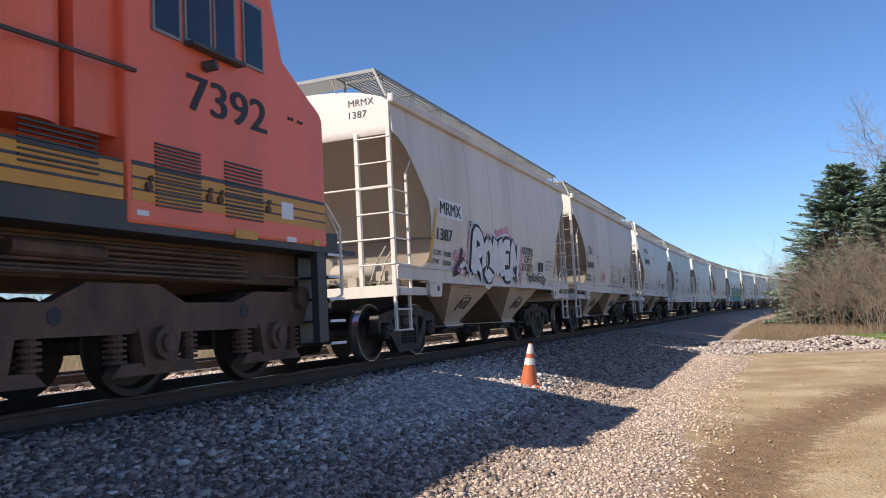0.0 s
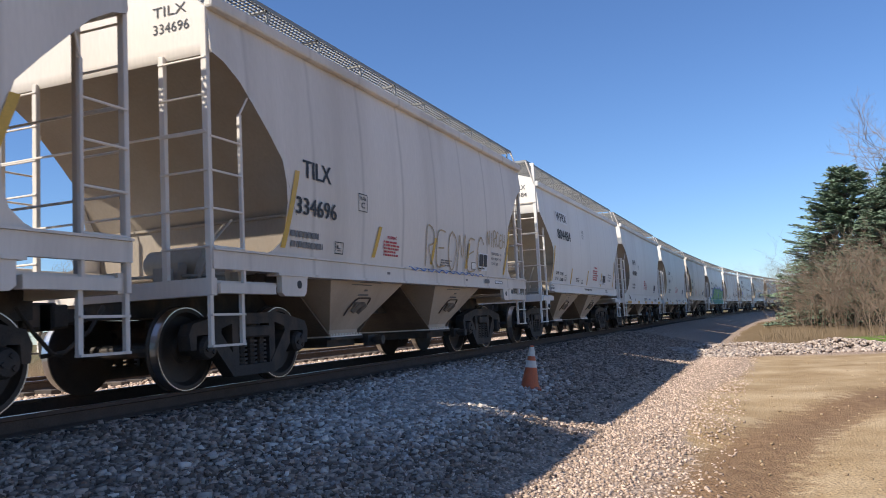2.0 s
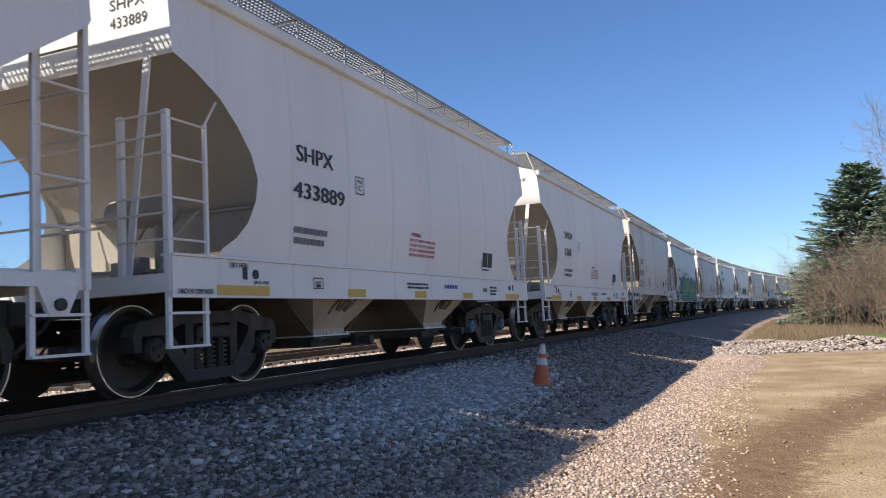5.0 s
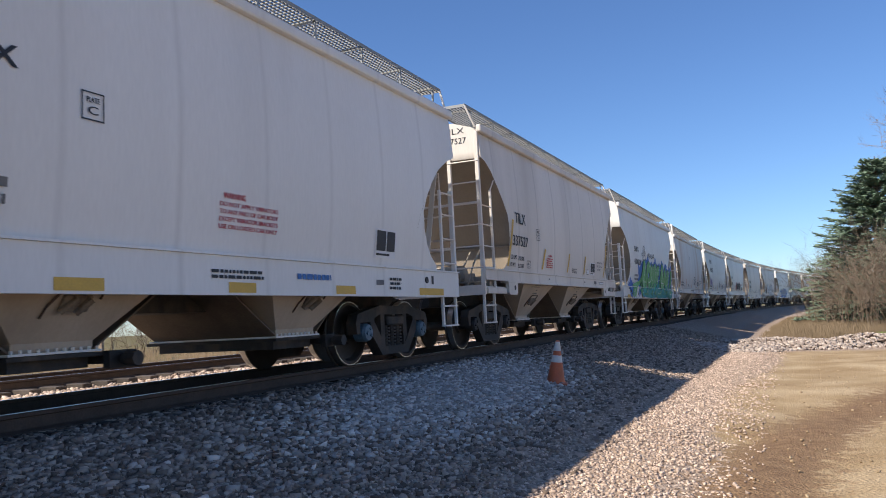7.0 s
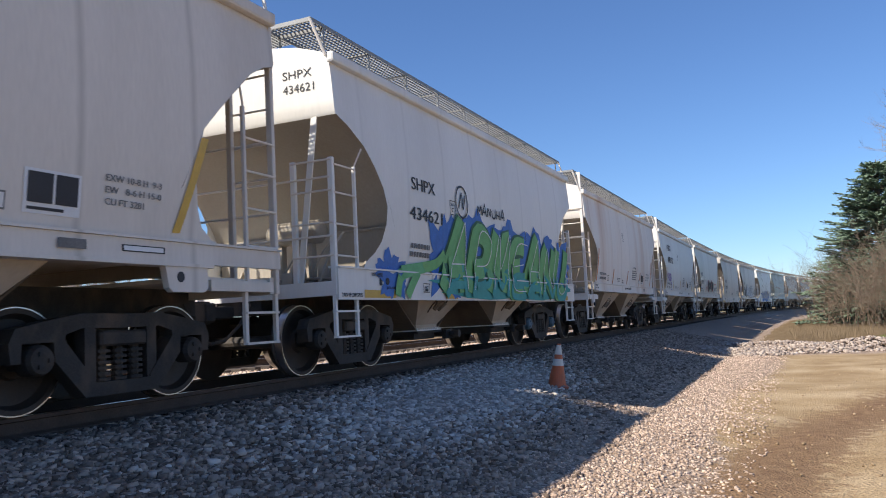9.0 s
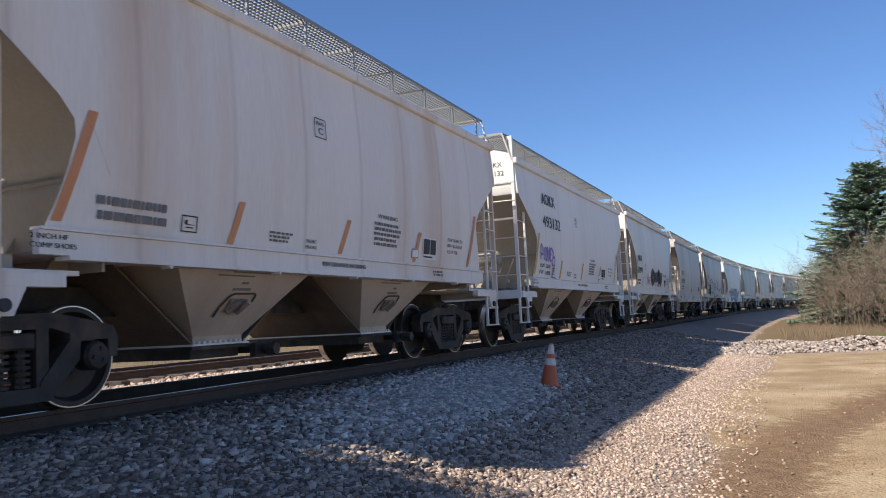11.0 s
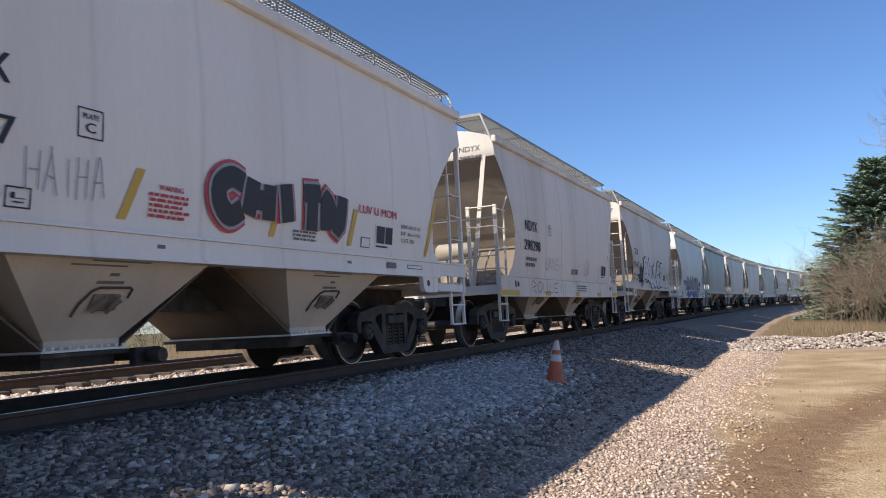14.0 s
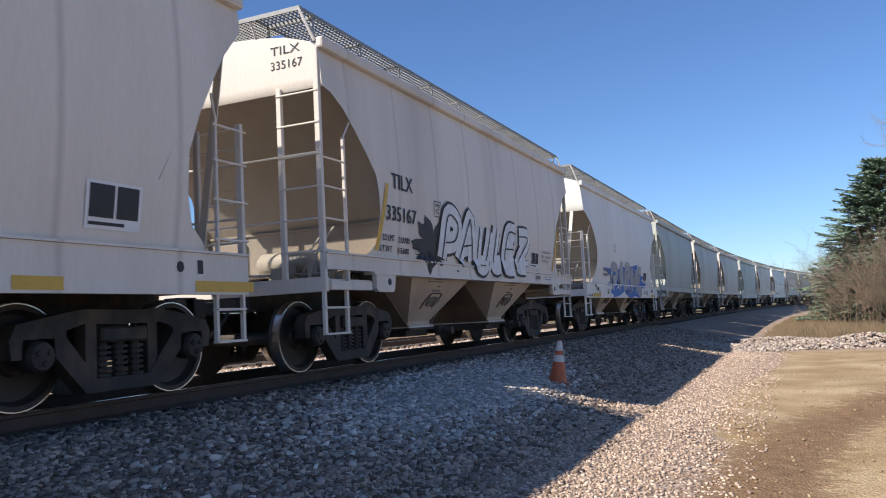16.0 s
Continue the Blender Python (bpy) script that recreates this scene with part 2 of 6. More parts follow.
def make_ground():
    xs = [-900, -300, -120, -70, -45, -30] + [round(-24 + 0.3 * i, 2) for i in range(120)] + [13, 16, 20, 26, 35, 50, 80, 140, 300, 900]
    ys = [-900, -300, -100, -50, -25, -12, -6] + [round(-3 + 0.3 * i, 2) for i in range(150)] + [43 + 1.5 * i for i in range(40)] + [105, 115, 130, 150, 175, 200, 240, 300, 400, 600, 900, 1500]
    verts = [(x, y, ground_z(x, y)) for y in ys for x in xs]
    n = len(xs)
    faces = [(j * n + i, j * n + i + 1, (j + 1) * n + i + 1, (j + 1) * n + i) for j in range(len(ys) - 1) for i in range(n - 1)]
    me = bpy.data.meshes.new("ground")
    me.from_pydata(verts, [], faces)
    me.shade_smooth()
    att = me.color_attributes.new("zone", "FLOAT_COLOR", "POINT")
    att.data.foreach_set("color", [c for x, y, _ in verts for c in (*zone(x, y), 1.0)])
    ob = obj("ground", me, None, soil)
    tagged(ob, "grey ballast slope, gravel and tan dirt ground", "ground", "", "structure")


make_ground()


def rail_run(off, name, s0, s1, parent_label):
    prof = [(-0.075, -0.175), (0.075, -0.175), (0.075, -0.16), (0.012, -0.14), (0.012, -0.045), (0.036, -0.035), (0.036, -0.006), (0.028, 0.0), (-0.028, 0.0), (-0.036, -0.006), (-0.036, -0.035), (-0.012, -0.045), (-0.012, -0.14), (-0.075, -0.16)]
    me = bpy.data.meshes.new(name)
    ss = [s0 + (s1 - s0) * i / 90 for i in range(91)]
    verts, faces, k = [], [], len(prof)
    for s in ss:
        for a, z in prof:
            x, y, _ = on_track(s, off + a)
            verts.append((x, y, z))
    for j in range(len(ss) - 1):
        for i in range(k):
            faces.append((j * k + i, j * k + (i + 1) % k, (j + 1) * k + (i + 1) % k, (j + 1) * k + i))
    me.from_pydata(verts, [], faces)
    me.materials.append(rail_rust)
    me.materials.append(bright_steel)
    for p in me.polygons:
        p.material_index = 1 if p.index % k == 7 else 0
    ob = new(name, me)
    tagged(ob, parent_label, "rail", "rails", "structure")
    return ob


for off in (-0.753, 0.753):
    rail_run(off, "rail", -60, 330, "rusty steel rail with a polished running surface")
for off in (-6.2 - 0.753, -6.2 + 0.753):
    r = rail_run(off, "rail", -60, 330, "rusty steel rail of the siding")
    r.location.z = -0.06
tie_wood = mat("weathered_tie_wood", (0.07, 0.055, 0.045), 0.9, 0, 0.35, 4, 40, 0.4, random_tint=0.3)
tie_bm = bmesh.new()
box(tie_bm, -1.3, 1.3, -0.11, 0.11, -0.35, -0.176)
bevelled(tie_bm, 0.012)
first_tie = part("crosstie", tie_bm, tie_wood, None)
tagged(first_tie, "weathered dark wooden crosstie bedded in ballast", "crosstie", "crossties", "structure")
for row, n0, n1, off in ((0, -4, 130, 0), (1, 2, 60, -6.2)):
    for i in range(n0, n1):
        s = i * 0.54 + row * 0.2
        x, y, th = on_track(s, off)
        if (row, i) == (0, n0):
            first_tie.matrix_basis = pose(x, y, 0)
            continue
        ob = first_tie.copy()
        scene.collection.objects.link(ob)
        ob.matrix_basis = pose(x, y, -0.04 * row, 0, 0, -math.degrees(th) + (i * 37 % 7 - 3) * 0.3)

# ---------------------------------------------------------------- hopper cars
# A car's own space: the middle of the car over the rails, y along the train, the end that leads at -y.
AXLE, WHEEL = 0.889, 0.457
# Brown grime, with the shade of the recessed ends mixed into the colour
GRIMY_SHADED = mat("grimy_end_paint", (0.26, 0.218, 0.172), 0.65, 0, 0.12, 1.3, 30, 0.05, (0.2, 0.14, 0.09), 0.6, 0.4)
DUSTY_SHADED = mat("dusty_end_paint", (0.34, 0.3, 0.245), 0.65, 0, 0.12, 1.3, 30, 0.05, (0.3, 0.23, 0.16), 0.5, 0.4)
END_PAINT = {"pale_grey_paint": GRIMY_SHADED, "white_paint": DUSTY_SHADED, "stained_white_paint": DUSTY_SHADED, "cream_white_paint": DUSTY_SHADED}
WIDTHS = [(1.30, 1.49), (1.45, 1.52), (1.7, 1.555), (2.0, 1.585), (2.35, 1.605), (2.7, 1.61), (3.0, 1.605), (3.3, 1.595), (3.5, 1.58), (3.68, 1.565), (3.9, 1.545), (4.04, 1.52), (4.14, 1.42), (4.26, 1.05), (4.33, 0.6), (4.36, 0.2)]
# For each build of car: half the distance between the bogies, the body's shift behind their middle, the foot of the upright end plate,
# the top chord's heights, and heights with half lengths of the curved side cut
BUILDS = {
    "plain": (4.056, 0.24, 3.55, (4.03, 4.18), [(1.30, 4.75), (1.46, 4.70), (1.53, 4.52), (1.63, 4.38), (1.8, 4.31), (2.1, 4.27), (2.35, 4.30), (2.6, 4.38), (2.85, 4.62), (3.1, 4.88), (3.35, 5.15), (3.5, 5.4)]),
    "straight": (4.396, 0.3, 3.24, (3.89, 4.03), [(1.30, 4.74), (1.46, 4.70), (1.7, 4.60), (2.0, 4.50), (2.24, 4.44), (2.38, 4.46), (2.55, 4.62), (2.75, 4.9), (2.95, 5.18), (3.1, 5.4), (3.2, 5.54)]),
    "short": (4.25, 0.14, 3.72, (3.98, 4.12), [(1.30, 4.9), (1.45, 4.82), (1.6, 4.6), (1.9, 4.5), (2.3, 4.5), (2.7, 4.7), (3.1, 4.98), (3.4, 5.22), (3.65, 5.5)]),
    "deep": (4.309, 0.18, 3.3, (3.98, 4.12), [(1.30, 4.9), (1.45, 4.84), (1.58, 4.62), (1.75, 4.45), (2.0, 4.33), (2.25, 4.3), (2.5, 4.42), (2.75, 4.64), (3.0, 4.92), (3.2, 5.3)]),
}


def build_of(style):
    return "short" if len(style) > 2 else "deep" if style[1] else "straight" if style[0] in ("white", "stained") else "plain"


def body_section(build):
    """Height, half width and half length of the shell from the foot up, and the row at which the upright end begins."""
    _, _, foot, _, cut = BUILDS[build]
    rows = [(z, side_x(z), l) for z, l in cut] + [(foot, side_x(foot), 5.58), (foot + 0.04, side_x(foot + 0.04), 5.6)]
    first = len(cut)
    rows += [(z, x, 5.6) for z, x in WIDTHS if z > foot + 0.08]
    return rows, first


def side_x(z):
    for (a, xa), (b, xb) in zip(WIDTHS, WIDTHS[1:]):
        if z <= b:
            return xa + (xb - xa) * max(0, z - a) / (b - a)
    return 1.4


def shell(parent, paint, build):
    section, first = body_section(build)
    bm = bmesh.new()
    n = 44
    rows = {}
    for sgn in (1, -1):
        for j, (z, x, ye) in enumerate(section):
            row = []
            for i in range(n + 1):
                y = -ye + 2 * ye * i / n
                # faint weld seams and dents in the sheets
                seam = 0.006 * sum(math.exp(-((y - c) / 0.05) ** 2) for c in (-3.1, -1.0, 1.1, 3.2)) if 1.6 < z < 3.9 else 0
                dent = 0.008 * noise.noise((y * 0.9, z * 1.3, sgn * 5)) if 1.6 < z < 3.6 else 0
                row.append(bm.verts.new((sgn * (x - seam + dent), y, z)))
            rows[sgn, j] = row
    m = len(section)
    for sgn in (1, -1):
        for j in range(m - 1):
            a, b = rows[sgn, j], rows[sgn, j + 1]
            for i in range(n):
                bm.faces.new((a[i], a[i + 1], b[i + 1], b[i]))
    for j in range(first, m - 1):
        for i in (0, n):
            bm.faces.new((rows[1, j][i], rows[1, j + 1][i], rows[-1, j + 1][i], rows[-1, j][i]))
    top = m - 1
    for i in range(n):
        bm.faces.new((rows[1, top][i], rows[1, top][i + 1], rows[-1, top][i + 1], rows[-1, top][i]))
        bm.faces.new((rows[1, 0][i], rows[1, 0][i + 1], rows[-1, 0][i + 1], rows[-1, 0][i]))
    ob = part("shell", bm, paint, parent)
    ob.data.shade_smooth()
    ob.data.set_sharp_from_angle(angle=radians(28))
    for sy in (1, -1):
        bm = bmesh.new()
        prev = None
        for z, x, ye in [(1.98, side_x(1.98), 4.08)] + [r for r in section[:first + 1] if r[0] > 2.05]:
            # the slope sheet runs inward to the low upright bulkhead
            ye = min(ye, 4.08 + 0.5 * (z - 1.98)) if z < 2.4 else ye
            row = [bm.verts.new((x * k / 4, sy * ye, z)) for k in range(-4, 5)]
            if prev:
                for a in range(8):
                    bm.faces.new((prev[a], prev[a + 1], row[a + 1], row[a]))
            prev = row
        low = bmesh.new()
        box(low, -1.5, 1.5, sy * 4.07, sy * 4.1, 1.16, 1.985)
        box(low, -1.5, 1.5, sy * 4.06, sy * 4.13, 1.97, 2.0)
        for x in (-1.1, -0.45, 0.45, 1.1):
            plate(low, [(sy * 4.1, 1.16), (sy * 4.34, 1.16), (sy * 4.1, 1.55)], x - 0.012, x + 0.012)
        # bulkhead and end sheet share the darkened paint that carries the ends' shade
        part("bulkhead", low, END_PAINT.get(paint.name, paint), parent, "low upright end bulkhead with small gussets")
        part("end_sheet", bm, END_PAINT.get(paint.name, paint), parent, "sloping end sheet with brown grime and shade in its colour", smooth=True)
    return ob


# Grimy brown taken darker, for hopper slopes that no sun reaches
SHADED_SLOPE = mat("dark_grimy_sheet", (0.15, 0.115, 0.085), 0.8, 0, 0.25, 2, 30, 0.1, (0.05, 0.04, 0.03), 0.6)
HATCH_LID = mat("dirty_hatch_paint", (0.22, 0.175, 0.135), 0.75, 0, 0.35, 9, 60, 0.2, (0.06, 0.045, 0.035), 0.8)
RUST_DARK = mat("rust_brown_steel", (0.09, 0.06, 0.045), 0.8, 0, 0.3, 8, 60, 0.1)


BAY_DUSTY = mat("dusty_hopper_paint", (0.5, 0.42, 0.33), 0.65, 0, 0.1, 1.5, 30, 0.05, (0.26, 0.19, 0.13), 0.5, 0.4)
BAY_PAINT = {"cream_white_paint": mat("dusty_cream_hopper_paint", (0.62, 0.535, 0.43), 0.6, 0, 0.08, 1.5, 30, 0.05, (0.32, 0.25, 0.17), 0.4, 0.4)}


def hopper_bay(parent, paint, c):
    bm = bmesh.new()
    ring = []
    for z, x, y0, y1 in ((1.30, 1.43, -1.15, 1.15), (1.24, 1.42, -1.12, 1.12), (0.57, 0.95, -0.41, 0.41), (0.47, 0.94, -0.41, 0.41)):
        ring.append([bm.verts.new((sx * x, c + (y if c > 0 else -y), z)) for sx, y in ((1, y0), (1, y1), (-1, y1), (-1, y0))])
    for a, b in zip(ring, ring[1:]):
        for i in range(4):
            bm.faces.new((a[i], a[(i + 1) % 4], b[(i + 1) % 4], b[i]))
    bm.faces.new(ring[-1])
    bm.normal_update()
    # faces turned fore or aft get a browner paint, their shade painted in
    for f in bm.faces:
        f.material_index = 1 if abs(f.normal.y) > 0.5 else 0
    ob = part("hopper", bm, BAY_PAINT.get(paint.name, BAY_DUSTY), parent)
    ob.data.materials.append(GRIMY_SHADED)
    bm = bmesh.new()
    box(bm, -1.02, 1.02, c - 0.5, c + 0.5, 0.43, 0.465)
    box(bm, -0.9, 0.9, c - 0.4, c + 0.4, 0.33, 0.43)
    rod(bm, (-1.2, c + 0.62, 0.39), (1.22, c + 0.62, 0.39), 0.045, 8)
    rod(bm, (1.14, c + 0.62, 0.39), (1.28, c + 0.62, 0.39), 0.07, 8)
    for s in (1, -1):
        box(bm, s * 1.02, s * 1.1, c + 0.46, c + 0.78, 0.31, 0.47)
    box(bm, -1.1, 1.1, c + 0.5, c + 0.74, 0.36, 0.42)
    part("outlet_gate", bm, steel_black, ob, "black steel outlet gate with a crank rod")
    bm = bmesh.new()
    box(bm, -1.0, 1.0, c - 0.47, c + 0.47, 0.47, 0.49)
    for i in range(11):
        rod(bm, (0.98, c - 0.43 + 0.086 * i, 0.485), (0.98, c - 0.43 + 0.086 * i, 0.52), 0.014, 6)
    part("flange", bm, paint, ob, "bolted flange at the foot of the hopper")
    tilt = math.atan2(1.42 - 0.95, 1.24 - 0.57)
    for sx in (1, -1):
        q = Matrix.Translation((sx * 1.192, c, 0.905)) @ Matrix.Rotation(sx * tilt, 4, "Y")
        bm = bmesh.new()
        # a bent rim, open at the foot, round a dark lidded port
        rim = [(-0.27, -0.16), (-0.25, -0.04), (-0.17, 0.1), (-0.1, 0.135), (0.24, 0.14), (0.27, 0.12), (0.26, 0.03)]
        for (y0, z0), (y1, z1) in zip(rim, rim[1:]):
            rod(bm, q @ Vector((0.01, y0, z0)), q @ Vector((0.01, y1, z1)), 0.011, 6)
        hatch = part("hatch", bm, RUST_DARK, ob, "dark bent rim round an inspection hatch")
        bm = bmesh.new()
        box(bm, -0.01, 0.03, -0.13, 0.17, -0.1, 0.07, q)
        bevelled(bm, 0.02, 2)
        rod(bm, q @ Vector((0.03, -0.12, -0.09)), q @ Vector((0.05, -0.02, 0.06)), 0.03, 8)
        rod(bm, q @ Vector((0.03, 0.04, -0.1)), q @ Vector((0.05, 0.13, 0.05)), 0.035, 8)
        part("lid", bm, HATCH_LID, hatch, "dirty ribbed hatch lid")
        bm = bmesh.new()
        for k, (y0, y1) in enumerate(((-0.05, 0.05), (-0.16, 0.14))):
            box(bm, 0.0, 0.004, y0, y1, 0.25 - 0.08 * k, 0.28 - 0.08 * k, q)
        for k, (y0, y1) in enumerate(((-0.5, 0.1), (-0.3, 0.35))):
            box(bm, 0.0, 0.004, y0, y1, 0.345 + 0.045 * k, 0.36 + 0.045 * k, q)
        part("small_print", bm, ink_grey, ob)
    return ob


RUNG = {}


def rung(parent, a, b, r=0.013, name="rung"):
    """A round bar of its own; bars of one length share a mesh."""
    a, b = Vector(a), Vector(b)
    key = round((b - a).length, 3), r
    if key not in RUNG:
        bm = bmesh.new()
        rod(bm, (0, 0, -key[0] / 2), (0, 0, key[0] / 2), r, 6)
        me = RUNG[key] = bpy.data.meshes.new(name)
        bm.to_mesh(me)
        bm.free()
    me = RUNG[key]
    m = Matrix.Translation((a + b) / 2) @ (b - a).to_track_quat("Z", "Y").to_matrix().to_4x4()
    ob = new(name, me)
    ob.matrix_basis, ob.parent = m, parent
    if not me.materials:
        me.materials.append(PAINT["grey"])
    return ob


def post(name, parent, paint, *size):
    bm = bmesh.new()
    box(bm, *size)
    bevelled(bm, 0.006)
    return part(name, bm, paint, parent)


def ladders(parent, paint, low, tall):
    """Corner ladders on the ends and sides, with stirrup steps."""
    for sx in (1, -1):
        for sy in (1, -1):
            top = 2.75 if low else 3.6
            ye = sy * 5.6
            main = post("end_ladder", parent, paint, sx * 1.46, sx * 1.535, ye - 0.03, ye + 0.03, 1.0, 2.75 if low and sx < 0 else (4.5 if tall and sy < 0 else 4.05 if not low else 2.75))
            if tall and sy < 0:
                post("corner_stay", main, paint, sx * 1.4, sx * 1.5, ye - 0.02, ye + 0.02, 4.42, 4.5)
            post("ladder_post", main, paint, sx * 0.895, sx * 0.965, ye - 0.03, ye + 0.03, 1.0, top)
            for z in ([1.5, 1.92, 2.33, 2.72] if low else [1.5, 1.9, 2.3, 2.7, 3.1, 3.5]):
                rung(main, (sx * 0.9, ye + sy * 0.03, z), (sx * 1.52, ye + sy * 0.03, z))
            top = 2.7 if low else 3.0
            y2 = sy * 5.08
            side = post("side_ladder", parent, paint, sx * 1.5, sx * 1.545, y2 - 0.02, y2 + 0.02, 1.1, top)
            rung(side, (sx * 1.53, y2, top), (sx * 1.58, y2 - sy * 0.12, top + 0.25), name="grab_iron")
            for z in [1.5, 1.9, 2.3, 2.66]:
                rung(side, (sx * 1.54, ye, z), (sx * 1.54, y2, z))
            bm = bmesh.new()
            for y in (ye, y2):
                box(bm, sx * 1.47, sx * 1.51, y - 0.025, y + 0.025, 0.47, 1.1)
            for z in (0.48, 0.8):
                box(bm, sx * 1.46, sx * 1.53, min(ye, y2) - 0.02, max(ye, y2) + 0.02, z - 0.012, z + 0.012)
            part("stirrup_step", bm, paint, parent)
    for sy in (1, -1):
        for z in ((2.5, 1.75) if low else (2.72, 1.9)):
            rung(parent, (-1.5, sy * 5.63, z), (1.5, sy * 5.63, z), 0.014, "grab_rail")


def running_board(parent, chord):
    z, l = 4.55, 5.72
    for sx in (1, -1):
        x0, x1 = 0.66, 1.36
        bm = bmesh.new()
        for i in range(12):
            x = sx * (x0 + (x1 - x0) * i / 11)
            box(bm, x - 0.004, x + 0.004, -l, l, z - 0.014, z + 0.014)
        k = 150
        for i in range(k + 1):
            y = -l + 2 * l * i / k
            box(bm, sx * x0, sx * x1, y - 0.005, y + 0.005, z - 0.01, z + 0.006)
        ob = part("running_board", bm, galv, parent, "galvanized steel grating walkway on the roof")
        bm = bmesh.new()
        box(bm, sx * (x1 - 0.004), sx * (x1 + 0.008), -l, l, z - 0.028, z + 0.022)
        box(bm, sx * (x0 - 0.006), sx * (x0 + 0.006), -l, l, z - 0.028, z + 0.022)
        part("edge_strip", bm, galv, ob)
        bm = bmesh.new()
        box(bm, sx * (x1 - 0.025), sx * x1, -0.018, 0.018, chord - 0.02, z - 0.02)
        box(bm, sx * x0, sx * (x1 + 0.005), -0.018, 0.018, z - 0.05, z - 0.018)
        box(bm, sx * x0, sx * (x0 + 0.02), -0.018, 0.018, 4.3, z - 0.02)
        first = part("bracket", bm, galv, ob)
        first.location.y = -l + 0.3
        for i in range(1, 10):
            obj("bracket", first.data, ob).location.y = -l + 0.3 + (2 * l - 0.6) * i / 9
    for sy in (1, -1):
        bm = bmesh.new()
        for i in range(14):
            y = sy * (l - 0.048 * i)
            box(bm, -0.65, 0.65, y - 0.004, y + 0.004, z - 0.014, z + 0.014)
        for i in range(22):
            x = -0.65 + 1.3 * i / 21
            box(bm, x - 0.005, x + 0.005, sy * (l - 0.63), sy * l, z - 0.01, z + 0.006)
        box(bm, -1.36, 1.36, sy * l - 0.01, sy * l + 0.01, z - 0.03, z + 0.025)
        ob = part("end_walkway", bm, galv, parent, "crosswise grating walkway over the car end")
        for sx in (1, -1):
            rung(ob, (sx * 1.35, sy * l, z), (sx * 1.5, sy * 5.62, chord), 0.02, "stanchion")
            rung(ob, (sx * 0.6, sy * l, z), (sx * 0.6, sy * 5.6, 4.33), 0.016, "stanchion")
    bm = bmesh.new()
    box(bm, -0.3, 0.3, -5.0, 5.0, 4.345, 4.44)
    for i in range(4):
        y = -3.9 + 2.6 * i
        box(bm, -0.34, 0.34, y - 0.05, y + 0.05, 4.345, 4.49)
    part("trough_hatch", bm, PAINT["white"], parent, "long white roof loading hatch")


def wheelset(parent, y, blue=False):
    e = new("wheelset")
    e.parent = parent
    e.matrix_basis = pose(0, y, WHEEL)
    bm = bmesh.new()
    mx = Matrix.Rotation(radians(90), 4, "Y")
    rod(bm, (-1.1, 0, 0), (1.1, 0, 0), 0.085, 12)
    part("axle", bm, steel_black, e)
    for sx in (1, -1):
        bm = bmesh.new()
        prof = [(0.1, 0.79), (0.14, 0.80), (0.16, 0.76), (0.25, 0.735), (0.36, 0.75), (0.395, 0.80), (0.40, 0.825), (0.452, 0.825), (0.457, 0.80), (0.46, 0.72), (0.482, 0.705), (0.482, 0.685), (0.40, 0.68), (0.36, 0.70), (0.25, 0.70), (0.1, 0.66)]
        lathe(bm, [(r, sx * a) for r, a in prof], 40, mx)
        w = part("wheel", bm, wheel_steel, e)
        w.data.shade_smooth()
        w.data.set_sharp_from_angle(angle=radians(35))
        bm = bmesh.new()
        lathe(bm, [(0.444, sx * 0.8264), (0.4535, sx * 0.8264), (0.4590, sx * 0.80), (0.4615, sx * 0.725)], 40, mx, False)
        part("tread", bm, bright_steel, w, "worn bright wheel tread")
        bm = bmesh.new()
        lathe(bm, [(0.13, sx * 0.95), (0.13, sx * 1.10), (0.11, sx * 1.14), (0.05, sx * 1.15)], 20, mx)
        for a in range(3):
            t = radians(120 * a)
            box(bm, sx * 1.14, sx * 1.165, 0.06 * math.cos(t) - 0.018, 0.06 * math.cos(t) + 0.018, 0.06 * math.sin(t) - 0.018, 0.06 * math.sin(t) + 0.018)
        part("bearing_cap", bm, cap_blue if blue else steel_black, e, "bearing cap with three bolts")
    return e


def plate(bm, outline, x0, x1):
    """A plate cut to an outline in the y, z plane."""
    a = [bm.verts.new((x0, y, z)) for y, z in outline]
    b = [bm.verts.new((x1, y, z)) for y, z in outline]
    bm.faces.new(a)
    bm.faces.new(b[::-1])
    for i in range(len(a)):
        bm.faces.new((a[i], a[(i + 1) % len(a)], b[(i + 1) % len(b)], b[i]))


